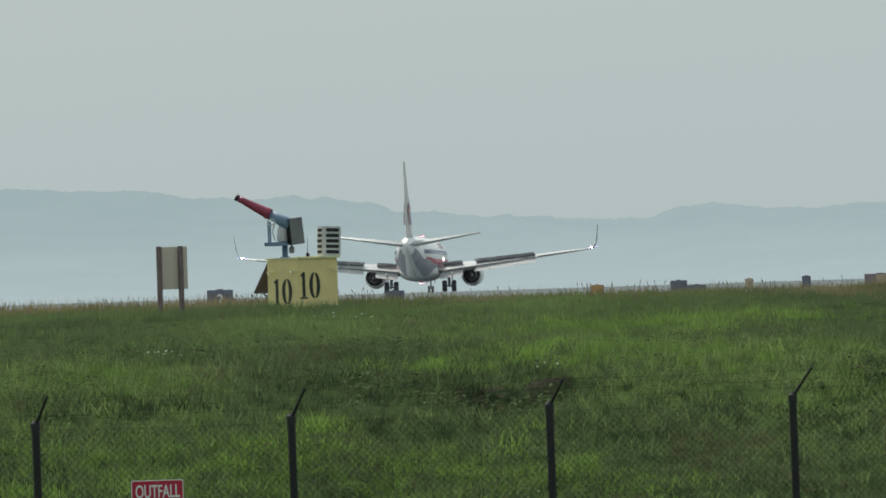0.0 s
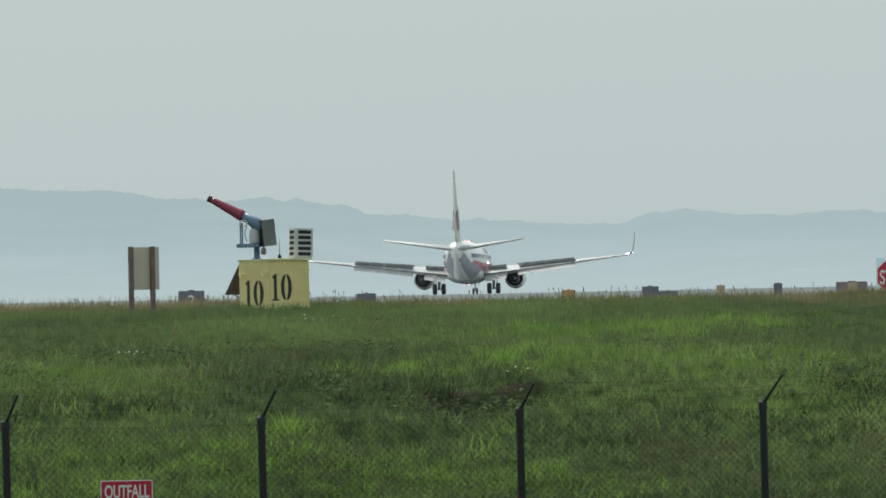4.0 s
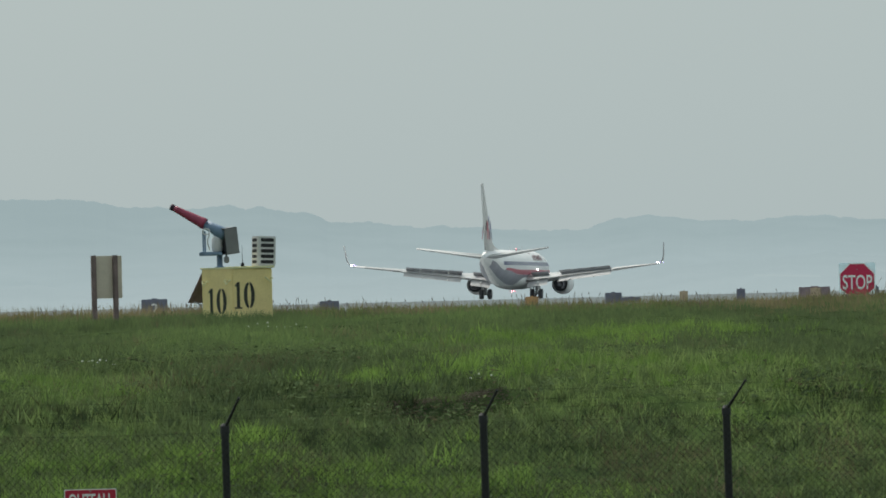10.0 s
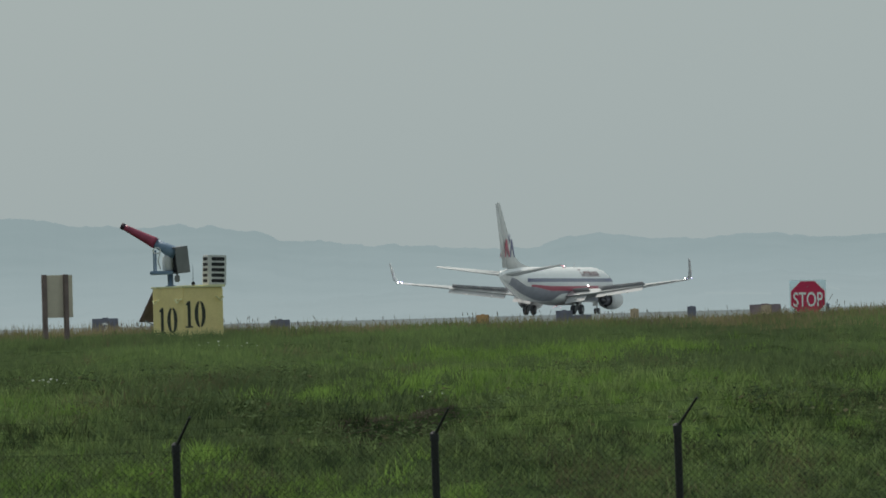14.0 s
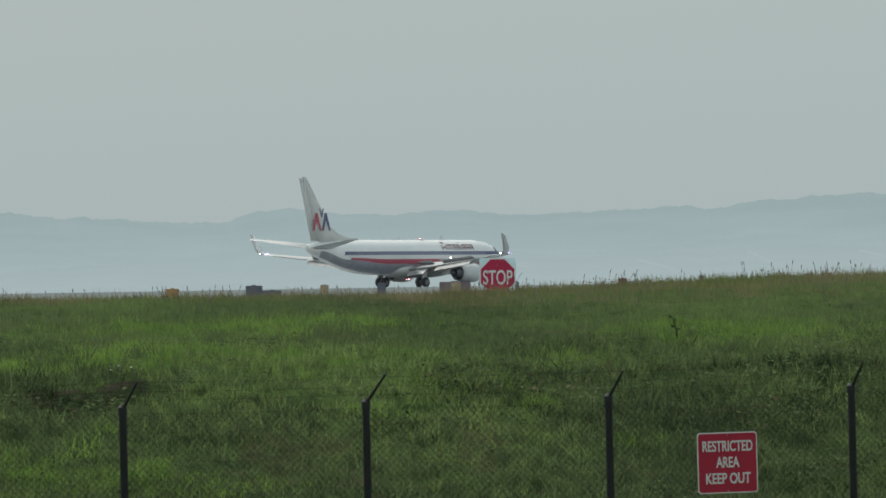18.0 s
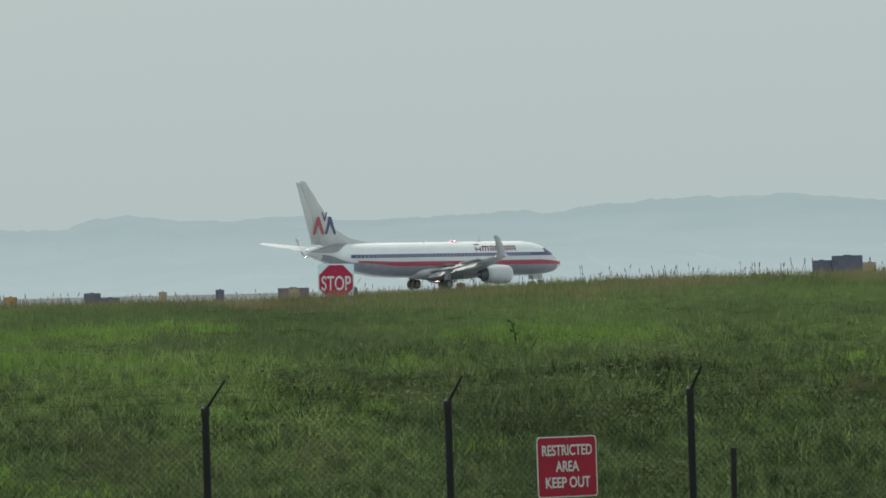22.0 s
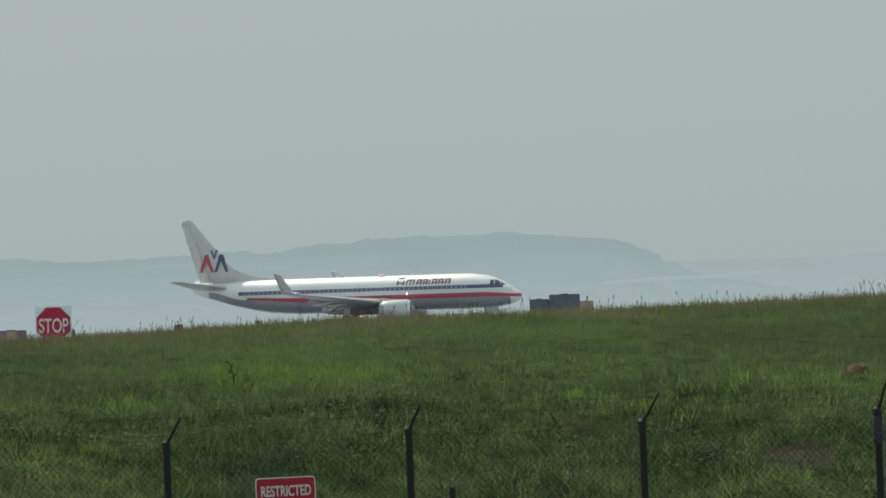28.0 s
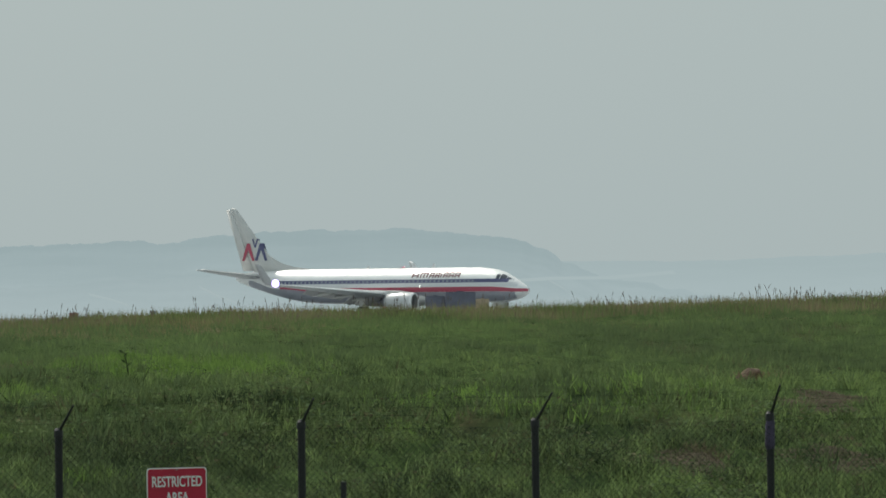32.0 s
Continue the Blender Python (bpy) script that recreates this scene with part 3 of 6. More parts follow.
def make_fence_sign(name, x, y, z, w, h, lines, tilt, label, corner=0.035, frame_w=0.012):
    """A red notice on the fence with a white rim; z is its middle."""
    s = empty(name, pose(x, y, z, 0, tilt, 14), label, "sign")
    bm = B()
    plate(bm, rounded(w, h, corner), 0.004, pose(0, 0.003, 0))
    part("sign_rim", bm, M_WHITE, s, "white rim")
    bm = B()
    plate(bm, rounded(w - 2 * frame_w, h - 2 * frame_w, corner * 0.8), 0.004, pose(0, 0.0, 0))
    part("sign_face", bm, M_RED, s, "red sheet-metal face")
    for words, dz, lh, narrow, bold in lines:
        lettering("lettering", words, lh, narrow, M_WHITE, s, pose(0, -0.003, dz), bold)
    for bz in (h / 2 - 0.022, -h / 2 + 0.022):
        bm = B()
        tube(bm, [((0, 0.002, bz), 0.009), ((0, -0.006, bz), 0.007)], 8)
        part("bolt", bm, M_GALV, s)
    return s


make_fence_sign("restricted_area_sign", 7.207, 64.53, -1.620, 0.655, 0.625, (("RESTRICTED", 0.165, 0.106, 0.655, 0.003), ("AREA", 0.0, 0.106, 0.67, 0.003), ("KEEP OUT", -0.165, 0.106, 0.71, 0.003)), -0.6,
                "red notice with white lettering hung on the chain-link fence")
make_fence_sign("outfall_sign", -2.868, 61.98, -1.740, 0.520, 0.420, (("OUTFALL", 0.092, 0.125, 0.585, 0.003), ("#003", -0.100, 0.118, 0.66, 0.003)), 0.3,
                "red notice with white lettering on the fence behind a grey stake", corner=0.015, frame_w=0.009)


def make_stake(name, x, y, top, r, material, label):
    bm = B()
    foot = ground_z(x, y)
    tube(bm, [((0, 0, -0.25), r), ((0, 0, top - foot - 0.01), r), ((0, 0, top - foot), r * 0.8)], 10)
    ob = link(name, bm, material)
    ob.matrix_world = pose(x, y, foot)
    return tagged(ob, label, "post")


make_stake("marker_stake", -2.845, 61.85, -1.83, 0.028, M_GALV, "grey steel stake in front of a red notice")
make_stake("marker_post", 9.157, 66.2, -1.505, 0.033, M_POST, "short dark steel post standing behind the fence")


# ---------- stop sign beyond the crest ----------
def make_stop_sign(x, y, z):
    g = ground_z(x, y)
    s = empty("stop_sign", pose(x, y, g, 0, 0.6, -4), "red octagonal stop sign with white letters on a post", "sign")
    r = 0.385 / math.cos(math.pi / 8)
    octo = lambda k: [(k * math.cos(math.pi / 8 + i * math.pi / 4), k * math.sin(math.pi / 8 + i * math.pi / 4)) for i in range(8)]
    c = z - g
    bm = B()
    plate(bm, rounded(0.79, 0.79, 0.03), 0.003, pose(0, 0.0075, c))
    part("backing_plate", bm, M_PLATE, s, "white square backing plate")
    bm = B()
    plate(bm, octo(r), 0.004, pose(0, 0.003, c))
    part("sign_rim", bm, M_STOPBK, s, "white rim")
    bm = B()
    plate(bm, octo(r - 0.022), 0.003, pose(0, 0, c))
    part("sign_face", bm, M_STOPRED, s, "red octagonal face")
    lettering("lettering", "STOP", 0.305, 0.62, M_STOPBK, s, pose(0, -0.003, c - 0.045), 0.006)
    bm = B()
    block(bm, (-0.03, 0.011, -0.4), (0.03, 0.05, c + 0.36), 0.004)
    part("post", bm, M_GALV, s, "galvanised post")
    for dz in (0.25, -0.25):
        bm = B()
        tube(bm, [((0, 0.0, c + dz), 0.012), ((0, -0.008, c + dz), 0.009)], 8)
        part("bolt", bm, M_GALV, s)


make_stop_sign(10.38, 137.6, 0.70)


# ---------- yellow equipment box with bird-scaring gas cannon ----------
BX, BY = -2.67, 119.6


def stencil_ten(box, m, h, w):
    """The number ten in bold stencilled numerals with slab feet, centred, facing -y."""
    def digit(shapes, at):
        bm = B()
        for outline in shapes:
            plate(bm, [(x + at, z) for x, z in outline], 0.002, m)
        part("number", bm, M_STENCIL, box, "black stencilled numeral")
    k = w / 0.5
    digit([((-0.034 * k, -h / 2 + 0.03), (0.034 * k, -h / 2 + 0.03), (0.034 * k, h / 2), (-0.01 * k, h / 2), (-0.07 * k, h / 2 - 0.055), (-0.07 * k, h / 2 - 0.085), (-0.034 * k, h / 2 - 0.075)),
           ((-0.085 * k, -h / 2), (0.085 * k, -h / 2), (0.085 * k, -h / 2 + 0.028), (-0.085 * k, -h / 2 + 0.028))], -0.14 * k)
    for side in (-1, 1):
        out = [(side * 0.125 * k * math.cos(a), h / 2 * math.sin(a)) for a in [radians(-82 + 164 * i / 14) for i in range(15)]]
        inn = [(side * 0.044 * k * math.cos(a), h / 2 * 0.86 * math.sin(a)) for a in [radians(78 - 156 * i / 14) for i in range(15)]]
        ring = out + inn
        digit([ring if side < 0 else ring[::-1]], 0.11 * k)


def make_equipment_box():
    g = ground_z(BX, BY)
    box = empty("equipment_box", pose(BX, BY, g, 0, 0, -51), "yellow painted steel equipment box on the grass, numbered ten", "box")
    w, h = 0.95, 1.155 - g
    # local: face at y=-w/2 turns to one side, face at x=w/2 to the other
    bm = B()
    block(bm, (-w / 2, -w / 2, -0.1), (w / 2, w / 2, h - 0.025), 0.012)
    part("body", bm, M_YEL, box)
    bm = B()
    block(bm, (-w / 2 - 0.03, -w / 2 - 0.012, h - 0.025), (w / 2 + 0.03, 0.0, h + 0.005), 0.006)
    part("lid", bm, M_YELTOP, box, "pale yellow lid")
    bm = B()
    block(bm, (-w / 2 - 0.03, 0.002, h - 0.022), (w / 2 + 0.045, w / 2 + 0.03, h + 0.022), 0.006)
    part("lid", bm, M_YELTOP, box, "pale yellow overhanging lid")
    stencil_ten(box, pose(-0.01, -w / 2 - 0.003, h - 0.635), 0.49, 0.62)
    stencil_ten(box, pose(w / 2 + 0.003, -0.20, h - 0.53, 0, 0, 90), 0.50, 0.52)
    for px, py, pz, turn in ((-0.34, -w / 2, h - 0.30, 0), (0.36, -w / 2, h - 0.29, 0), (w / 2, 0.37, h - 0.25, 90)):
        bm = B()
        tube(bm, [((-0.065, 0, 0.05), 0.014), ((-0.07, -0.05, 0.04), 0.014), ((0.0, -0.06, -0.025), 0.014), ((0.07, -0.05, 0.04), 0.014), ((0.065, 0, 0.05), 0.014)], 8)
        hd = part("latch", bm, M_YELTOP, box, "bent yellow handle")
        hd.matrix_local = pose(px, py, pz, 0, 0, turn)
    bm = B()
    block(bm, (-w / 2 - 0.02, -w / 2 + 0.05, -0.80), (-w / 2, w / 2 - 0.05, 0.0), 0.004)
    fl = part("open_flap", bm, M_BROWN, box, "brown flap propped open")
    fl.matrix_local = pose(-w / 2, 0, h - 0.03) @ pose(0, 0, 0, 0, 39, 0) @ pose(w / 2, 0, 0)
    bm = B()
    tube(bm, [((-w / 2, -w / 2 + 0.1, h - 0.75), 0.012), ((-w / 2 - 0.38, -w / 2 + 0.1, h - 0.62), 0.012)], 6)
    part("flap_stay", bm, M_GREYBOX, box)
    return g + h


BOX_TOP = make_equipment_box()


def make_cannon():
    x0, y0 = -2.985, 119.55
    c = empty("gas_cannon", pose(x0, y0, BOX_TOP), "bird-scaring gas cannon with red barrel on a blue stand", "cannon")
    bm = B()
    tube(bm, [((0, 0, 0), 0.10), ((0, 0, 0.02), 0.10), ((0, 0, 0.03), 0.055), ((0, 0, 0.27), 0.055)], 16)
    part("pedestal", bm, M_BLUE, c, "blue-grey pedestal", True)
    bm = B()
    block(bm, (-0.38, -0.16, 0.235), (0.06, 0.16, 0.305), 0.012)
    part("base_frame", bm, M_BLUE, c)
    bm = B()
    tube(bm, [((0.13, -0.1, 0.27), 0.018), ((0.13, -0.1, 0.22), 0.02), ((0.13, -0.1, 0.20), 0.05), ((0.13, -0.1, 0.12), 0.055), ((0.13, -0.1, 0.09), 0.03)], 12)
    part("gas_regulator", bm, M_GREYBOX, c, "", True)
    # barrel, tilted up to the left
    d = Vector((-0.86, 0.12, 0.47)).normalized()
    j = Vector((-0.265, 0.0, 0.835))
    bm = B()
    tube(bm, [(j - d * 0.44, 0.115), (j - d * 0.36, 0.118), (j - d * 0.2, 0.104), (j - d * 0.17, 0.09), (j, 0.09)], 24)
    part("breech_tube", bm, M_BLUE, c, "blue-grey breech tube", True)
    bm = B()
    tube(bm, [(j - d * 0.01, 0.104), (j + d * 0.05, 0.108), (j + d * 0.10, 0.098), (j + d * 0.58, 0.062), (j + d * 0.66, 0.058)], 24)
    part("barrel", bm, M_BARREL, c, "red tapered barrel", True)
    bm = B()
    tube(bm, [(j + d * 0.65, 0.058), (j + d * 0.69, 0.063), (j + d * 0.73, 0.064), (j + d * 0.73, 0.048), (j + d * 0.60, 0.045)], 24)
    part("muzzle", bm, M_MUZZLE, c, "sooty dark muzzle", True)
    # housing: a shell open on its left
    hm = pose(0.135, 0.02, 0.50, 0, -6, 30)
    bm = B()
    for lo, hi in (((-0.135, -0.22, -0.23), (0.135, -0.20, 0.25)), ((-0.135, 0.20, -0.23), (0.135, 0.22, 0.25)), ((-0.135, -0.22, 0.235), (0.135, 0.22, 0.255)), ((0.115, -0.22, -0.23), (0.135, 0.22, 0.25)), ((-0.135, -0.22, -0.245), (0.135, 0.22, -0.23))):
        block(bm, lo, hi, 0.004, hm)
    part("housing", bm, M_GREYBOX, c, "grey sheet-metal housing")
    # near-black block gives the housing's open side its shade
    bm = B()
    block(bm, (-0.10, -0.19, -0.22), (0.0, 0.19, 0.22), 0.02, hm)
    part("housing_shade_block", bm, M_DARK, c, "near-black block standing for the shade inside the housing")
    bm = B()
    tube(bm, [((-0.04, 0.0, 0.31), 0.09), ((-0.04, 0.0, 0.33), 0.105), ((-0.04, 0, 0.55), 0.105), ((-0.04, 0, 0.60), 0.06)], 20)
    part("gas_bottle", bm, M_PALE, c, "off-white gas bottle", True)
    for px in (-0.30, -0.27):
        bm = B()
        tube(bm, [((px, -0.1 if px < -0.28 else 0.12, 0.30), 0.016), ((px, -0.1 if px < -0.28 else 0.12, 0.70), 0.016)], 8)
        part("support_rod", bm, M_BLUE, c)
    bm = B()
    ring = [((-0.24 + 0.07 * math.cos(k * math.tau / 14), -0.12, 0.69 + 0.055 * math.sin(k * math.tau / 14)), 0.012) for k in range(15)]
    tube(bm, ring, 6)
    part("cable_loop", bm, M_PALE, c)
    bm = B()
    arc = [((-0.20 + 0.02 * math.cos(k), -0.15, 0.34 + 0.05 * k), 0.013) for k in range(7)]
    tube(bm, arc, 6)
    part("hose", bm, M_PALE, c)
    bm = B()
    tube(bm, [((-0.02, 0, 0.58), 0.03), ((0.02, 0, 0.72), 0.03)], 8)
    part("breech_bracket", bm, M_BLUE, c)


make_cannon()


def make_vent_box():
    v = empty("louvred_box", pose(-2.165, 119.75, BOX_TOP + 0.02, 0, 2, 24), "white louvred instrument box standing on the yellow box", "box")
    w, dpt, h = 0.37, 0.30, 0.56
    bm = B()
    block(bm, (-w / 2, -dpt / 2, 0), (w / 2, dpt / 2, h), 0.012)
    part("shell", bm, M_PALE, v)
    for k in range(5):
        z = 0.075 + k * 0.103
        # solid dark plates: the shade in the louvres is put into their colour
        bm = B()
        plate(bm, rounded(0.265, 0.066, 0.02), 0.012, pose(0.01, -dpt / 2 - 0.004, z))
        part("slot", bm, M_DARK, v, "near-black plate painted as a shaded vent slot")
        bm = B()
        plate(bm, rounded(0.21, 0.060, 0.02), 0.012, pose(-w / 2 - 0.004, 0, z, 0, 0, -90))
        part("slot", bm, M_DARK, v, "near-black plate painted as a shaded vent slot")


make_vent_box()


def make_antenna():
    bm = B()
    tube(bm, [((0, 0, 0), 0.032), ((0, 0, 0.05), 0.034), ((0, 0, 0.075), 0.007), ((0, 0, 0.40), 0.002)], 10)
    ob = link("whip_antenna", bm, M_DARK, None, "", True)
    ob.matrix_world = pose(-2.555, 119.4, BOX_TOP + 0.02)
    tagged(ob, "small black whip antenna on the yellow box", "antenna")


make_antenna()


def make_board():
    x, y = -5.08, 117.6
    g = ground_z(x, y)
    b = empty("notice_board", pose(x, y, g, 0, 0, 25), "beige board on two dark wooden posts, seen from behind", "sign")
    top = 1.425 - g
    for px in (-0.215, 0.215):
        bm = B()
        block(bm, (px - 0.042, -0.042, -0.3), (px + 0.042, 0.042, top), 0.008)
        part("post", bm, M_WOOD, b, "dark weathered wooden post")
    bm = B()
    block(bm, (-0.23, 0.044, top - 0.80), (0.37, 0.066, top - 0.01), 0.004)
    part("board", bm, M_BEIGE, b, "beige panel")


make_board()


# ---------- airfield signs and markers beyond the crest ----------
GROUPS = {"taxiway_sign": "taxiway signs", "marker_board": "marker boards", "guidance_sign": "guidance signs", "dark_marker_post": "dark marker posts"}


def make_field_sign(name, x, y, z0, z1, w, material, label, turn=0.0, legs=2, digit=""):
    """A low box sign on short legs; z0..z1 is the panel's height."""
    g = ground_z(x, y)
    s = empty(name, pose(x, y, g, 0, 0, turn), label, "sign", GROUPS.get(name, ""))
    bm = B()
    block(bm, (-w / 2, -0.12, z0 - g), (w / 2, 0.12, z1 - g), 0.02)
    part("panel", bm, material, s)
    for k in range(legs):
        px = (-0.35 + 0.7 * k / max(1, legs - 1)) * w if legs > 1 else 0
        bm = B()
        tube(bm, [((px, 0, -0.2), 0.04), ((px, 0, z0 - g + 0.02), 0.04)], 8)
        part("leg", bm, M_GALV, s)
    bm = B()
    block(bm, (-w * 0.12, -0.05, z1 - g), (w * 0.12, 0.05, z1 - g + 0.04), 0.01)
    part("lamp_cover", bm, material, s)
    if digit:
        lettering("number", digit, 0.62 * (z1 - z0), 1.0, M_WHITE, s, pose(0, -0.126, (z0 + z1) / 2 - g - 0.09), 0.012)
    return s


def field(name, az, d, lo, hi, width, material, label, turn=0.0, legs=2, digit=""):
    """Bearing in degrees, distance, elevation of foot and head in milliradians, width in milliradians."""
    return make_field_sign(name, d * math.sin(radians(az)), d * math.cos(radians(az)), d * lo / 1000, d * hi / 1000, d * width / 1000, material, label, turn, legs, digit)


field("distance_sign", -2.03, 300, 2.40, 4.97, 4.1, M_NAVY, "dark runway distance sign with a white number", 4, digit="2")
field("taxiway_sign", -0.45, 330, 2.20, 4.00, 3.05, M_NAVY, "low dark taxiway sign seen from behind", 0)
field("taxiway_sign", 2.118, 340, 2.50, 4.20, 2.6, M_NAVY, "low dark taxiway sign seen from behind", 8)
field("barrier", 2.28, 345, 2.60, 3.40, 3.0, M_NAVY, "low dark barrier lying in the grass", 0)
field("marker_board", 1.382, 320, 2.50, 3.90, 2.05, M_ORANGE, "small faded orange marker board", 0)
field("marker_board", 2.755, 360, 2.70, 4.15, 1.3, M_TAN, "small tan marker board", 0, 1)
field("taxiway_light", 3.271, 380, 2.50, 4.30, 1.35, M_NAVY, "small blue-grey taxiway light box", 0, 1)
field("guidance_sign", 3.935, 353, 2.40, 4.30, 4.9, M_SHADOWBROWN, "wide brown guidance sign, paled for haze, behind a tan one", 4)
field("guidance_sign", 3.945, 350, 2.40, 4.15, 1.55, M_TAN, "narrow faded tan guidance sign before a brown one", 0)
field("dark_marker_post", 4.492, 300, 2.60, 4.15, 0.75, M_NAVY, "small dark marker post", 0, 1)
field("marker_board", 5.45, 360, 3.00, 4.40, 1.4, M_PINK, "small faded red marker board", 0, 1)
field("dark_marker_post", 6.168, 330, 3.40, 4.65, 0.7, M_NAVY, "small dark marker post", 0, 1)
field("taxiway_sign", 8.715, 360, 4.50, 6.62, 3.05, M_NAVY, "low dark taxiway sign seen from behind", 0)
field("taxiway_sign", 8.943, 360, 4.30, 7.28, 4.85, M_NAVY, "large dark taxiway sign seen from behind", 3)
field("marker_board", 9.143, 362, 4.50, 6.15, 2.1, M_TAN, "small tan marker board", 0)


# ---------- airliner ----------
FUS = ((0.0, 0.04, 2.78, 2.70), (0.15, 0.42, 3.06, 2.36), (0.5, 0.80, 3.36, 2.08), (1.2, 1.20, 3.82, 1.78), (2.0, 1.46, 4.32, 1.60), (3.0, 1.68, 4.86, 1.48), (4.2, 1.81, 5.20, 1.41), (6.0, 1.88, 5.40, 1.38),
       (10.0, 1.88, 5.42, 1.38), (18.0, 1.88, 5.42, 1.38), (25.0, 1.88, 5.42, 1.40), (27.0, 1.86, 5.42, 1.47), (29.0, 1.78, 5.42, 1.62), (31.0, 1.58, 5.40, 1.98), (33.0, 1.28, 5.34, 2.48), (35.0, 0.90, 5.24, 3.06), (36.6, 0.55, 5.10, 3.58), (37.8, 0.27, 4.92, 4.04), (38.2, 0.12, 4.76, 4.30))


def fus(s):
    """Half width, top and bottom of the fuselage s metres behind the nose."""
    for (a, *p), (b, *q) in zip(FUS, FUS[1:]):
        if s <= b:
            k = (s - a) / (b - a)
            return [u + (v - u) * k for u, v in zip(p, q)]
    return list(FUS[-1][1:])


def skin(s, z, side, off=0.012):
    """The point of the skin at height z."""
    w, top, bot = fus(s)
    zc, hh = (top + bot) / 2, (top - bot) / 2
    k = max(-0.999, min(0.999, (z - zc) / hh))
    return Vector((20 - s, side * (w * math.sqrt(1 - k * k) + off), z))


def ribbon(bm, s0, s1, lo, hi, side, n=60, rows=4, off=0.012):
    """A strip of skin between the heights lo(s) and hi(s)."""
    loops = []
    for i in range(n + 1):
        s = s0 + (s1 - s0) * (i / n) ** 1.8
        loops.append([skin(s, lo(s) + (hi(s) - lo(s)) * k / rows, side, off) for k in range(rows + 1)])
    if side < 0:
        loops = [lp[::-1] for lp in loops]
    return loft(bm, loops, cap=False, closed=False)


def section(y, le, chord, z, thick, twist=0.0, side=1):
    """An aerofoil outline at span station y."""
    pts = []
    for k in range(9):
        u = k / 8
        pts.append((u * u, thick * 1.25 * math.sqrt(u * u + 1e-4) * (1 - u * u) * 1.6))
    pts = pts[::-1] + [(u, -t * 0.75) for u, t in pts[1:]]
    out = []
    for u, t in pts:
        out.append((20 - le - u * chord, side * y, z + t * chord - math.sin(radians(twist)) * u * chord))
    return out


WING = ((1.5, 13.4, 8.0, 2.15, 0.13), (3.5, 14.55, 6.5, 2.36, 0.12), (5.6, 15.75, 5.0, 2.58, 0.11), (10.5, 18.6, 3.5, 3.08, 0.10), (15.0, 21.3, 2.2, 3.56, 0.095), (17.0, 22.5, 1.65, 3.78, 0.09))


def wing_at(y):
    for a, b in zip(WING, WING[1:]):
        if y <= b[0]:
            k = (y - a[0]) / (b[0] - a[0])
            return [u + (v - u) * k for u, v in zip(a[1:4], b[1:4])]
    return list(WING[-1][1:4])


SPOILERS = []
FLASHERS = []


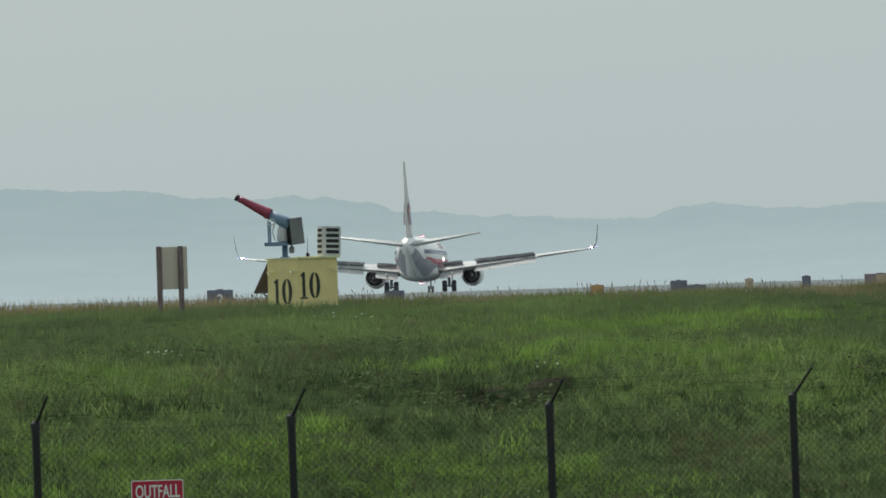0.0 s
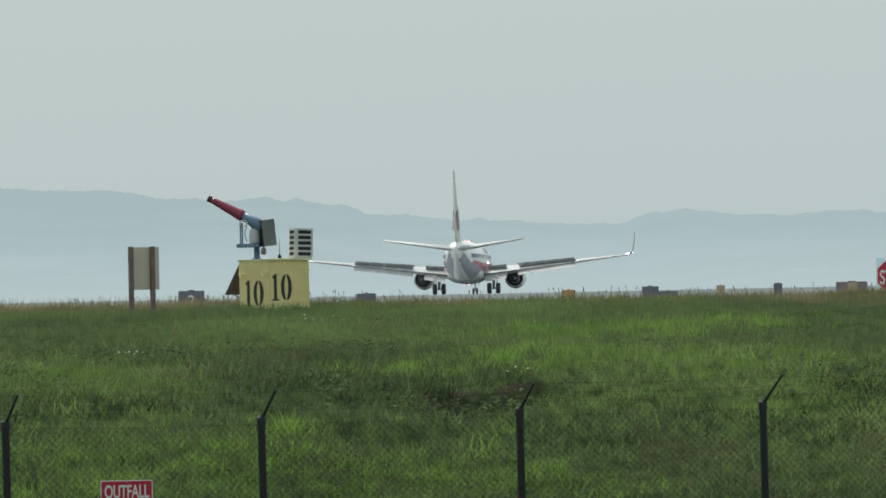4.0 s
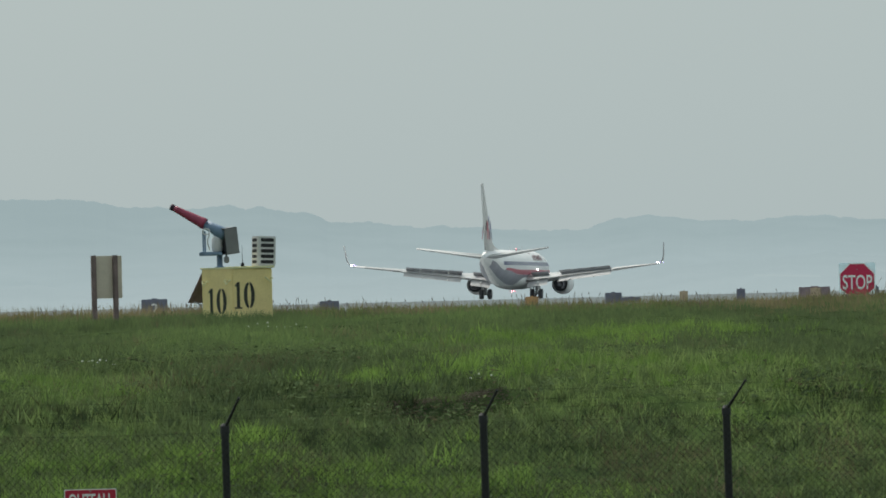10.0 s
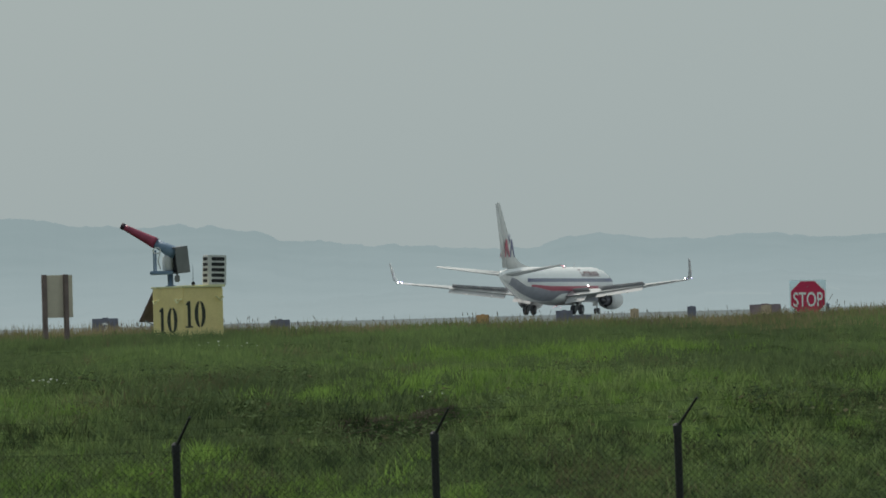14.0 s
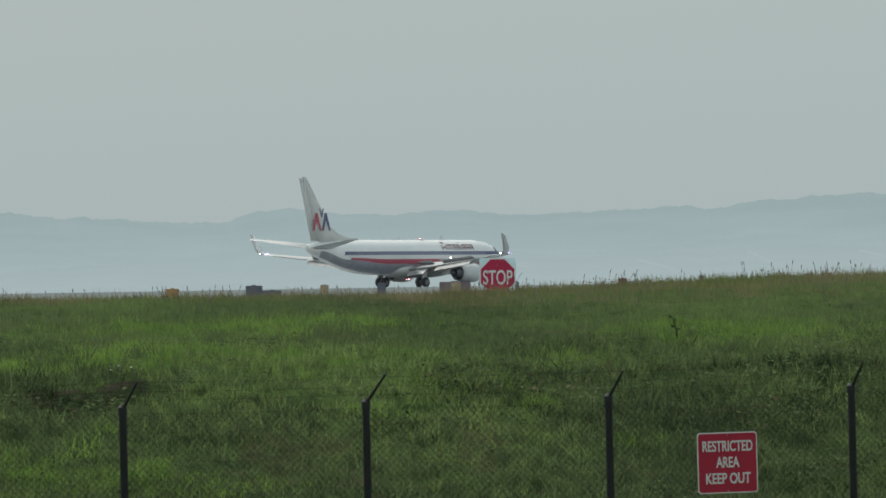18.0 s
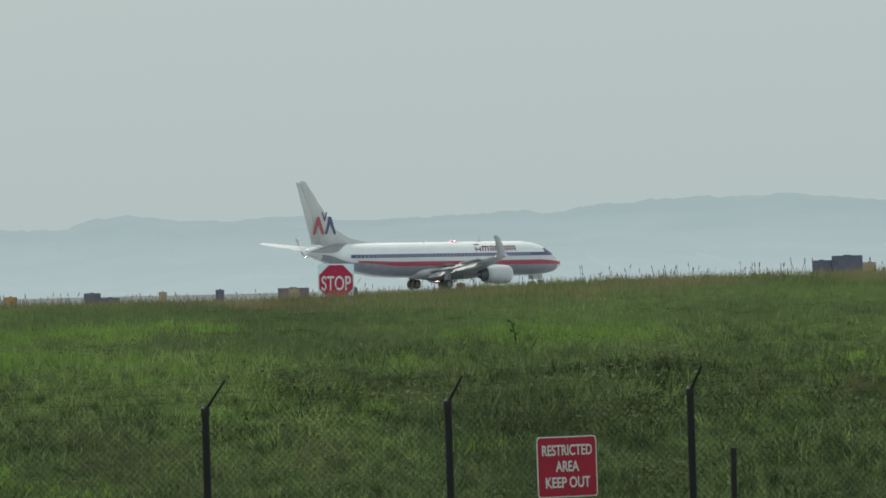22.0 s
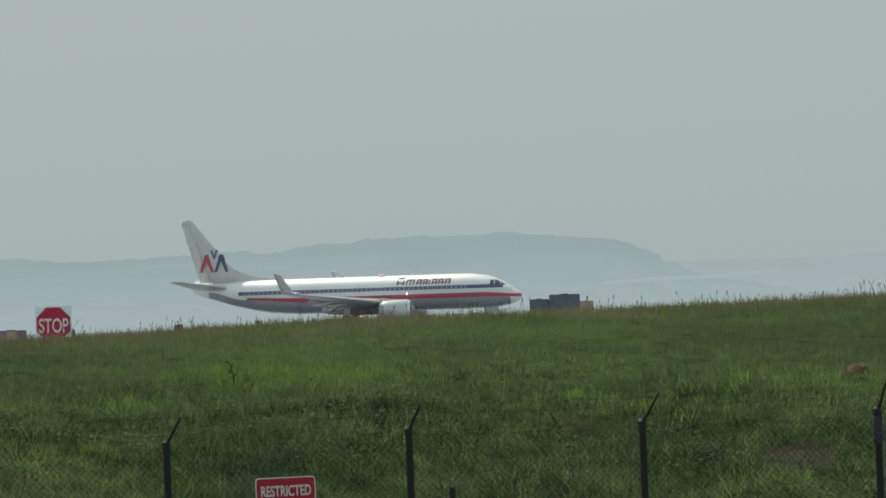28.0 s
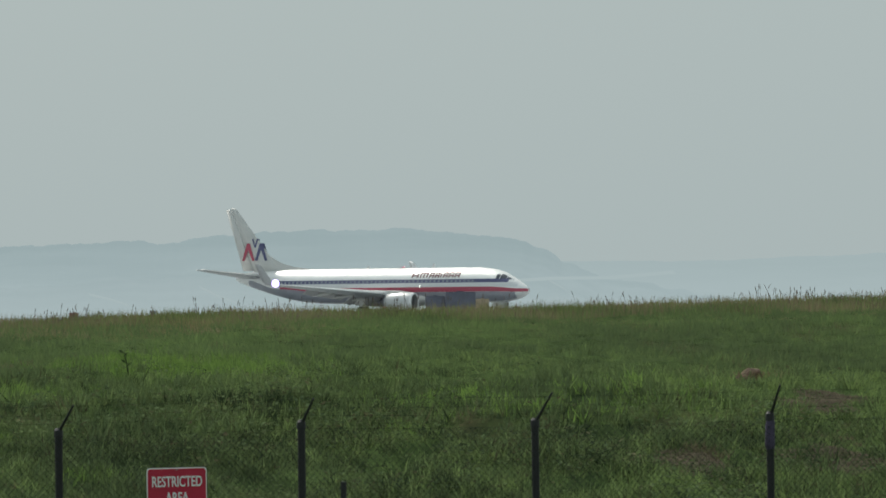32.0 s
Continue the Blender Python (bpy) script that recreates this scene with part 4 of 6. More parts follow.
def make_wing(air, side):
    bm = B()
    loft(bm, [section(y, le, c, z, t, 1.0, side) for y, le, c, z, t in WING][::side])
    wing = part("wing", bm, M_WING, air, "grey swept wing", True)
    bm = B()
    loft(bm, [section(y, le - 0.03, c * 0.13, z + 0.006, 0.28, 0, side) for y, le, c, z, t in WING[2:]][::side])
    part("leading_edge_slat", bm, M_SLAT, wing, "bright metal leading edge", True)
    bm = B()
    rings = [(17.0, 22.5, 1.65, 3.78), (17.35, 22.9, 1.45, 3.88), (17.6, 23.25, 1.3, 4.18), (17.72, 23.6, 1.15, 4.7), (17.85, 24.45, 0.75, 5.92), (17.87, 24.8, 0.5, 6.12)]
    lps = []
    for i, (y, le, c, z) in enumerate(rings):
        t = 0.05
        nrm = Vector((0, -side * 0.97, 0.2)) if i > 2 else Vector((0, -side * 0.5, 0.85)) if i else Vector((0, 0, 1))
        lps.append([(20 - le - u * c, side * y + nrm.y * o * c, z + nrm.z * o * c) for u, o in ((0, 0), (0.25, t), (0.6, t), (1, 0), (0.6, -t), (0.25, -t))])
    loft(bm, lps[::side])
    # port winglet lighter than its twin: sunlight put into its colour
    part("winglet", bm, M_SLAT if side > 0 else M_WINGLET, wing, "upswept winglet paled as if sunlit" if side > 0 else "upswept grey winglet", True)
    # flaps hang behind and below the trailing edge
    for y0, y1, ln in ((2.1, 4.3, 1.45), (5.5, 11.6, 1.15)):
        bm = B()
        lps = []
        for y in (y0, y1):
            le, c, z = wing_at(y)
            k = ln * (c / 5.5) ** 0.5
            a = radians(30)
            hx, hz = 20 - le - c * 0.90, z - 0.12
            lps.append([(hx - math.cos(a) * u * k + math.sin(a) * o * k * 0, side * y, hz - math.sin(a) * u * k + o) for u, o in ((0, 0.02), (0.15, 0.1), (0.5, 0.08), (1, 0), (0.5, -0.05), (0.15, -0.05))])
        loft(bm, lps[::side])
        part("flap", bm, M_FLAP, wing, "extended pale flap", False)
    bm = B()
    lps = []
    for y in (11.8, 15.8):
        le, c, z = wing_at(y)
        lps.append([(20 - le - c * 0.80, side * y, z + 0.05), (20 - le - c * 1.0, side * y, z + 0.0), (20 - le - c * 0.80, side * y, z - 0.06)])
    loft(bm, lps[::side])
    part("aileron", bm, M_FLAP, wing)
    for y in (3.2, 6.9, 9.6):
        le, c, z = wing_at(y)
        bm = B()
        tube(bm, [((20 - le - c * 0.45, side * y, z - 0.15), 0.05), ((20 - le - c * 0.7, side * y, z - 0.33), 0.17), ((20 - le - c * 0.95, side * y, z - 0.42), 0.16), ((20 - le - c * 1.0 - 0.75, side * y, z - 0.62), 0.03)], 10)
        part("flap_track_fairing", bm, M_PANEL, wing, "", True)
    for i in range(5):
        y0 = (2.3, 5.6, 7.1, 8.6, 10.1)[i]
        y1 = y0 + (2.0 if i == 0 else 1.5)
        ym = (y0 + y1) / 2
        le, c, z = wing_at(ym)
        ln = 0.62 + 0.04 * (4 - i)
        p0, p1 = (Vector((20 - wing_at(y)[0] - wing_at(y)[1] * 0.72, side * y, wing_at(y)[2] + 0.035 * wing_at(y)[1] + 0.02)) for y in (y0, y1))
        hy = (p1 - p0).normalized() * side
        hx = hy.cross(Vector((0, 0, 1))).normalized()
        hinge = Matrix((hx, hy, hx.cross(hy))).transposed().to_4x4()
        hinge.translation = (p0 + p1) / 2
        hw = (p1 - p0).length / 2 - 0.02
        bm = B()
        block(bm, (-ln, -hw, -0.045), (0, hw, 0.0), 0.006)
        sp = part("spoiler", bm, M_SPOIL, air, "dark grey spoiler panel")
        SPOILERS.append((sp, hinge))
        sp.matrix_local = hinge
    # position light in a short shroud, shining aft
    bm = B()
    tube(bm, [((20 - 24.10, side * 17.15, 3.88), 0.10), ((20 - 24.42, side * 17.15, 3.88), 0.105), ((20 - 24.42, side * 17.15, 3.88), 0.09), ((20 - 24.34, side * 17.15, 3.88), 0.088)], 14)
    tip = part("tip_light", bm, M_WINGLET, wing, "position light shining aft", True)
    bm = B()
    tube(bm, [((20 - 24.341, side * 17.15, 3.88), 0.085), ((20 - 24.36, side * 17.15, 3.88), 0.075)], 14)
    part("lens", bm, M_LAMP, tip, "glowing white lens")
    # added disc, far larger than a strobe, imitates its bloom
    bm = B()
    plate(bm, rounded(0.84, 0.84, 0.41, 6), 0.002)
    lens = part("strobe_glow_disc", bm, M_FLASH_WHITE, wing, "glow disc standing in for the strobe's bloom")
    bm = B()
    plate(bm, rounded(0.60, 0.60, 0.29, 6), 0.004)
    back = part("strobe_disc_cover", bm, M_PANEL, wing, "grey cover hiding the back of the strobe's glow disc")
    at = (20 - 23.0, side * 17.3, 3.95)
    bm = B()
    plate(bm, rounded(0.50, 0.50, 0.245, 6), 0.002)
    core = part("strobe_core", bm, M_STROBE_CORE, wing, "white-hot middle of the strobe's glow disc")
    FLASHERS.append((core, at, -0.012, (32.0,) if side < 0 else (), 90))
    FLASHERS.append((lens, at, 0.0, (32.0,) if side < 0 else (), 90))
    FLASHERS.append((back, at, 0.006, (32.0,) if side < 0 else (), 90))
    bm = B()
    tube(bm, [((at[0], at[1], at[2] - 0.012), 0.32), ((at[0], at[1], at[2] - 0.006), 0.32)], 24)
    part("strobe_disc_seat", bm, M_WING, wing, "grey round plate hiding the resting strobe disc")


def make_engine(air, side):
    yc, zc = side * 4.83, 1.62
    bm = B()
    prof = ((12.1, 0.82), (12.0, 0.93), (12.1, 1.0), (12.6, 1.09), (13.6, 1.12), (14.8, 1.04), (15.6, 0.90), (15.62, 0.84), (15.2, 0.80))
    tube(bm, [((20 - s, yc, zc), r) for s, r in prof], 32, cap=False)
    eng = part("engine_nacelle", bm, M_NAC, air, "pale grey engine nacelle", True)
    bm = B()
    tube(bm, [((20 - 12.09, yc, zc), 0.84), ((20 - 11.99, yc, zc), 0.935), ((20 - 12.12, yc, zc), 1.015), ((20 - 12.3, yc, zc), 1.05)], 32, cap=False)
    part("intake_lip", bm, M_SLAT, eng, "bright metal intake lip", True)
    bm = B()
    tube(bm, [((20 - 12.75, yc, zc), 0.82), ((20 - 12.78, yc, zc), 0.3), ((20 - 12.45, yc, zc), 0.03)], 28)
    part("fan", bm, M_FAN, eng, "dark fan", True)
    bm = B()
    tube(bm, [((20 - 15.0, yc, zc), 0.81), ((20 - 15.1, yc, zc), 0.60), ((20 - 16.3, yc, zc), 0.47), ((20 - 16.3, yc, zc), 0.42), ((20 - 16.0, yc, zc), 0.40)], 28)
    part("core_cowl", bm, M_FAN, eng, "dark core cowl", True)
    bm = B()
    tube(bm, [((20 - 16.0, yc, zc), 0.30), ((20 - 16.5, yc, zc), 0.22), ((20 - 17.0, yc, zc), 0.04)], 20)
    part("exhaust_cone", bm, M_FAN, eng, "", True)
    bm = B()
    loft(bm, [[(20 - 13.2, yc - 0.16, z), (20 - 13.2, yc + 0.16, z), (20 - 17.2, yc + 0.10, z + 0.25), (20 - 17.2, yc - 0.10, z + 0.25)] for z in (zc + 0.75, zc + 1.12)])
    part("pylon", bm, M_PANEL, eng)
    return eng


def make_wheel(parent, x, y, r, wd):
    bm = B()
    tube(bm, [((0, -wd / 2, 0), r * 0.7), ((0, -wd / 2, 0), r * 0.88), ((0, -wd * 0.3, 0), r), ((0, wd * 0.3, 0), r), ((0, wd / 2, 0), r * 0.88), ((0, wd / 2, 0), r * 0.7)], 24)
    wh = part("wheel", bm, M_TYRE, parent, "black tyre", True)
    wh.matrix_local = pose(x, y, r)
    bm = B()
    tube(bm, [((0, -wd / 2 - 0.01, 0), r * 0.3), ((0, -wd / 2 - 0.008, 0), r * 0.55), ((0, wd / 2 + 0.008, 0), r * 0.55), ((0, wd / 2 + 0.01, 0), r * 0.3)], 18)
    part("hub", bm, M_STRUT, wh, "grey wheel hub")
    return wh


WHEELS = []


def make_airliner():
    air = empty("airliner", pose(0, 650, field_z(650) + 0.012), "twin-engine jet airliner in polished metal with red and blue stripes, taxiing", "airplane")
    bm = B()
    loops = []
    ss = [0, 0.05, 0.15, 0.3, 0.5, 0.8, 1.2, 1.6, 2.0, 2.5, 3.0, 3.6, 4.2, 5, 6] + [8 + i * 1.5 for i in range(12)] + [25.5 + i * 0.75 for i in range(17)] + [38.2]
    for s in sorted(set(ss) | {row[0] for row in FUS}):
        w, top, bot = fus(s)
        zc, hh = (top + bot) / 2, (top - bot) / 2
        loops.append([(20 - s, w * math.cos(k * math.tau / 40), zc + hh * math.sin(k * math.tau / 40)) for k in range(40)])
    loft(bm, loops)
    part("fuselage", bm, M_ALU, air, "polished aluminium fuselage", True)
    # wing root fairing
    bm = B()
    loft(bm, [[(20 - s, w * math.cos(k * math.tau / 24), 1.95 + h * math.sin(k * math.tau / 24)) for k in range(24)] for s, w, h in ((11.6, 0.5, 0.3), (12.8, 1.75, 0.75), (14.5, 2.02, 0.88), (20, 2.05, 0.90), (22, 1.8, 0.75), (24, 0.6, 0.4))])
    part("belly_fairing", bm, M_PANEL, air, "grey belly fairing", True)
    for side in (1, -1):
        top_line = lambda s: 4.32 - 0.30 * smooth(6, 1.6, s) * 0.2
        for nm, s0, s1, lo, hi, mm, lb in (
                ("blue_stripe", 2.0, 32.6, lambda s: 3.72, lambda s: 4.12, M_ABLUE, "dark blue window stripe"),
                ("white_stripe", 1.0, 32.0, lambda s: 3.24 - 0.05 * smooth(5, 1, s) + 0.18 * smooth(25, 32, s), lambda s: 3.715, M_AWHITE, "white cheat line"),
                ("red_stripe", 0.04, 31.6, lambda s: 2.70 - 0.08 * smooth(4.5, 0.3, s) + 0.50 * smooth(25, 32, s), lambda s: 3.235 - 0.26 * smooth(4.5, 0.1, s) + 0.18 * smooth(25, 32, s), M_ARED, "red cheat line")):
            bm = B()
            ribbon(bm, s0, s1, lo, hi, side, 140, 4, 0.020)
            part(nm, bm, mm, air, lb, True)
        # strip puts the polished belly's dark reflection into its colour
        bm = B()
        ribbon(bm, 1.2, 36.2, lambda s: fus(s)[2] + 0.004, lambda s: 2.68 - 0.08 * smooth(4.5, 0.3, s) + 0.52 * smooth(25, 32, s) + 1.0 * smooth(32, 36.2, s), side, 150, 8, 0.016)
        part("belly_reflection_strip", bm, M_BELLY, air, "lower fuselage strip greyed for the dark ground it reflects", True)
        # cabin windows
        wm = None
        for i in range(48):
            s = 6.2 + i * 0.545
            if 15.6 < s < 15.9:
                continue
            if wm is None:
                bm = B()
                plate(bm, rounded(0.25, 0.33, 0.09, 3), 0.02)
                ob = part("cabin_window", bm, M_GLASS, air)
                wm = ob.data
            else:
                ob = new("cabin_window", wm)
                ob.parent = air
            p = skin(s, 3.90, side, 0.028)
            w, top, bot = fus(s)
            ob.matrix_local = Matrix.Translation(p) @ pose(0, 0, 0, 0, 0, 180 if side > 0 else 0) @ pose(0, 0, 0, -10, 0, 0)
        for s0, s1 in ((4.6, 5.5), (31.2, 32.0)):
            bm = B()
            ribbon(bm, s0, s1, lambda s: 2.75, lambda s: 4.62, side, 4, 8, 0.009)
            part("cabin_door", bm, M_ALU, air, "", True)
        for s0, s1, z0, z1 in ((1.62, 2.25, 4.02, 4.40), (2.32, 2.95, 4.08, 4.62), (3.02, 3.45, 4.12, 4.60)):
            bm = B()
            ribbon(bm, s0, s1, lambda s: z0, lambda s: min(z1, fus(s)[1] - 0.12), side, 4, 4, 0.022)
            part("cockpit_window", bm, M_COCKPIT, air, "dark cockpit pane", True)
        # airline title as plain slanted loops, one for each letter's width
        s = 14.2
        for wd, ht in ((1.06, 0.86), (1.20, 0.62), (0.74, 0.62), (0.66, 0.62), (0.36, 0.82), (0.72, 0.62), (0.78, 0.62), (0.80, 0.62)):
            bm = B()
            inner = 0.17
            full = min(wd * 0.82, 1.0)
            at = lambda u, v: skin(s - u - 0.22 * v, 4.30 + v, side, 0.022)
            strips = [((0, inner), (0, ht))]
            if wd > 0.4:
                strips += [((full - inner, full), (0, ht)), ((inner, full - inner), (ht - 0.15, ht))]
            if wd > 1.1:
                strips.append(((full / 2 - 0.08, full / 2 + 0.08), (0, ht - 0.15)))
            elif wd > 0.4:
                strips.append(((inner, full - inner), (0.18, 0.31)))
            for (u0, u1), (v0, v1) in strips:
                rows = [[bm.verts.new(at(u, v0 + (v1 - v0) * k / 2)) for u in (u0, u1)] for k in range(3)]
                for lo, hi in zip(rows, rows[1:]):
                    fce = (lo[0], lo[1], hi[1], hi[0])
                    bm.faces.new(fce if side < 0 else fce[::-1])
            part("title_loop", bm, M_TITLE, air, "dark red title shape")
            s -= wd
        make_wing(air, side)
        # wing inspection light on the fuselage, shining aft and outboard
        p = skin(13.0, 3.30, side, 0.0)
        d = Vector((-0.62, side * 0.78, 0)).normalized()
        bm = B()
        tube(bm, [(p - d * 0.1, 0.16), (p + d * 0.05, 0.16), (p + d * 0.05, 0.135), (p + d * 0.01, 0.13)], 14)
        il = part("inspection_light", bm, M_PANEL, air, "wing inspection light on the fuselage", True)
        bm = B()
        tube(bm, [(p + d * 0.012, 0.128), (p + d * 0.03, 0.11)], 14)
        part("lens", bm, M_LAMP, il, "glowing white lens")
        make_engine(air, side)
        bm = B()
        loft(bm, [section(y, le, c, z, t, 0, side) for y, le, c, z, t in ((0.3, 33.6, 4.3, 4.55, 0.10), (2.5, 35.1, 3.3, 4.85, 0.10), (7.15, 37.85, 1.55, 5.50, 0.09))][::side])
        st = part("tailplane", bm, M_WING, air, "grey tailplane", True)
        bm = B()
        loft(bm, [section(y, le - 0.02, c, z + 0.005, t, 0, side) for y, le, c, z, t in ((1.0, 34.03, 0.45, 4.65, 0.2), (7.1, 37.80, 0.22, 5.49, 0.2))][::side])
        part("leading_edge", bm, M_SLAT, st, "bright metal leading edge", True)
        # main gear
        leg = empty_part("main_gear", air, (20 - 19.8, side * 2.86, 0))
        for dy in (-0.46, 0.46):
            WHEELS.append((make_wheel(leg, 0, dy, 0.565, 0.44), 0.565, dy))
        bm = B()
        tube(bm, [((0, 0, 0.565), 0.13), ((0, 0, 1.2), 0.15), ((0.05, -side * 0.2, 2.3), 0.19)], 12)
        part("strut", bm, M_STRUT, leg)
        bm = B()
        tube(bm, [((0, -0.45, 0.565), 0.08), ((0, 0.45, 0.565), 0.08)], 10)
        part("axle", bm, M_STRUT, leg)
        bm = B()
        block(bm, (-0.45, side * 0.32, 0.95), (0.45, side * 0.35, 2.0), 0.01)
        part("gear_door", bm, M_PANEL, leg)
    # fin with rudder and dorsal fillet
    def fin_sec(z, le, te, t):
        return [(20 - le - (te - le) * u, t * o, z) for u, o in ((0, 0), (0.08, 0.6), (0.3, 1), (0.65, 0.8), (1, 0.05), (1, -0.05), (0.65, -0.8), (0.3, -1), (0.08, -0.6))]
    bm = B()
    loft(bm, [fin_sec(5.0, 31.8, 35.75, 0.32), fin_sec(6.2, 33.0, 36.25, 0.28), fin_sec(9.0, 35.25, 37.35, 0.2), fin_sec(12.40, 37.95, 38.72, 0.11), fin_sec(12.58, 38.2, 38.80, 0.05)])
    fin = part("fin", bm, M_PANEL, air, "light grey tail fin", True)
    bm = B()
    loft(bm, [fin_sec(5.30, 35.85, 37.25, 0.10), fin_sec(9.0, 37.37, 38.35, 0.07), fin_sec(12.4, 38.74, 39.42, 0.035)])
    part("rudder", bm, M_PANEL, fin, "", True)
    bm = B()
    loft(bm, [[(20 - q, 0, z), (20 - q, w, 5.2), (20 - q, -w, 5.2)] for q, z, w in ((27.6, 5.43, 0.03), (29.0, 5.55, 0.07), (30.4, 5.74, 0.13), (31.6, 6.02, 0.19), (32.6, 6.42, 0.24), (33.5, 6.95, 0.26), (33.8, 6.95, 0.26))])
    part("dorsal_fillet", bm, M_PANEL, fin)
    for side in (1, -1):
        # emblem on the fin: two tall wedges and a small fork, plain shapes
        for s_mid, mm, lb in ((36.40, M_ARED, "red wedge of the emblem"), (34.70, M_ABLUE, "blue wedge of the emblem")):
            bm = B()
            for out in (((-0.82, 0), (-0.50, 0), (0.0, 1.25), (0.50, 0), (0.82, 0), (0.19, 2.0), (-0.19, 2.0)),):
                plate(bm, out, 0.012)
            ob = part("emblem_wedge", bm, mm, fin, lb)
            ob.matrix_local = Matrix.Translation((20 - s_mid, side * 0.295, 6.50)) @ pose(0, 0, 0, 0, 0, 180 if side > 0 else 0) @ pose(0, 0, 0, -2.4, 0, 0)
        bm = B()
        plate(bm, ((-0.42, 1.0), (-0.24, 1.05), (0.0, 0.38), (0.24, 1.05), (0.42, 1.0), (0.08, 0.0), (-0.08, 0.0)), 0.012)
        ob = part("emblem_fork", bm, M_ABLUE, fin, "dark blue fork of the emblem")
        ob.matrix_local = Matrix.Translation((20 - 35.50, side * 0.245, 8.0)) @ pose(0, 0, 0, 0, 0, 180 if side > 0 else 0) @ pose(0, 0, 0, -2.4, 0, 0)
    # nose gear
    leg = empty_part("nose_gear", air, (20 - 4.1, 0, 0))
    for dy in (-0.2, 0.2):
        WHEELS.append((make_wheel(leg, 0, dy, 0.345, 0.20), 0.345, dy))
    bm = B()
    tube(bm, [((0, 0, 0.345), 0.06), ((0.05, 0, 1.0), 0.08), ((0.2, 0, 1.8), 0.10)], 10)
    part("strut", bm, M_STRUT, leg)
    for dy in (-0.42, 0.39):
        bm = B()
        block(bm, (-0.3, dy, 0.95), (1.2, dy + 0.03, 1.55), 0.01)
        part("gear_door", bm, M_PANEL, leg)
    # roof antennas, beacons, exhaust at the tail
    for s, h in ((12.0, 0.55), (20.5, 0.35)):
        bm = B()
        loft(bm, [[(20 - s - d0, t, 5.38 + zz) for d0, t in ((0, 0), (0.25 * k, 0.03), (0.5 * k, 0), (0.25 * k, -0.03))] for zz, k, d0_ in ((0, 1.0, 0), (h, 0.6, 0.3))])
        part("blade_antenna", bm, M_AWHITE, air)
    for s, z in ((16.2, 5.46), (18.7, 1.02)):
        bm = B()
        bmesh.ops.create_icosphere(bm, subdivisions=2, radius=0.075, matrix=Matrix.Translation((20 - s, 0, z)))
        bc = part("beacon", bm, M_BEACON, air, "red anti-collision beacon", True)
        # oversized disc imitates the beacon's bloom; added cover and seat hide it
        bm = B()
        plate(bm, rounded(0.78, 0.78, 0.38, 6), 0.002)
        lens = part("beacon_glow_disc", bm, M_FLASH_RED, bc, "red glow disc standing in for the beacon's bloom")
        bm = B()
        plate(bm, rounded(0.46, 0.46, 0.225, 6), 0.002)
        core = part("flash_core", bm, M_FLASH_CORE, bc, "white-hot middle of the beacon's glow disc")
        bm = B()
        plate(bm, rounded(0.76, 0.76, 0.37, 6), 0.008)
        back = part("glow_disc_cover", bm, M_FAN, bc, "dark cover hiding the back of the glow disc")
        at = (20 - s, 0, z + (0.10 if z > 3 else -0.14))
        for ob, depth in ((core, -0.012), (lens, 0.0), (back, 0.014)):
            FLASHERS.append((ob, at, depth, (11.0, 21.0), 90 if z > 3 else -90))
        bm = B()
        zz = at[2] + (-0.03 if z > 3 else 0.022)
        tube(bm, [((at[0], 0, zz), 0.41), ((at[0], 0, zz + 0.008), 0.41)], 24)
        part("glow_disc_seat", bm, M_FAN, bc, "dark round plate hiding the resting glow disc")
    bm = B()
    tube(bm, [((20 - 37.7, 0, 4.58), 0.2), ((20 - 38.12, 0, 4.62), 0.17), ((20 - 38.1, 0, 4.62), 0.12)], 14)
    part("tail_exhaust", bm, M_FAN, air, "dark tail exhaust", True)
    return air


def empty_part(name, parent, at):
    """A leg of the undercarriage: a small knuckle mesh that carries its pieces."""
    bm = B()
    tube(bm, [((0, 0, 0.42), 0.05), ((0, 0, 0.60), 0.09), ((0, 0, 0.75), 0.09)], 8)
    ob = part(name, bm, M_STRUT, parent, "grey landing gear")
    ob.matrix_local = pose(*at)
    return ob


AIRLINER = make_airliner()


# ---------- bird ----------
def make_bird():
    b = empty("bird", pose(16, 118, -1), "small dark bird in flapping flight", "bird")
    bm = B()
    tube(bm, [((-0.20, 0, 0), 0.012), ((-0.09, 0, 0), 0.022), ((0, 0, 0), 0.038), ((0.07, 0, 0.005), 0.032), ((0.10, 0, 0.012), 0.024), ((0.125, 0, 0.014), 0.022), ((0.145, 0, 0.01), 0.006)], 10)
    part("body", bm, M_BIRD, b, "", True)
    bm = B()
    loft(bm, [[(-0.08, 0.02, 0.006), (-0.08, -0.02, 0.006), (-0.08, 0, -0.006)], [(-0.22, 0.05, 0.004), (-0.22, -0.05, 0.004), (-0.22, 0, -0.004)]])
    part("tail", bm, M_BIRD, b)
    wings = []
    for side in (1, -1):
        bm = B()
        loft(bm, [[(0.06, side * 0.0, 0.004), (-0.05, side * 0.0, 0.0), (0.0, side * 0.0, -0.008)], [(0.075, side * 0.10, 0.004), (-0.05, side * 0.10, 0.0), (0.0, side * 0.10, -0.006)], [(0.01, side * 0.20, 0.003), (-0.03, side * 0.21, 0.0), (-0.01, side * 0.2, -0.003)]][::side])
        w = part("wing", bm, M_BIRD, b)
        w.matrix_local = pose(0.011, side * 0.014, 0.011)
        wings.append((w, side))
    for ob in b.children:
        ob.data.transform(Matrix.Scale(0.55, 4))
    return b, wings


BIRD, BIRD_WINGS = make_bird()


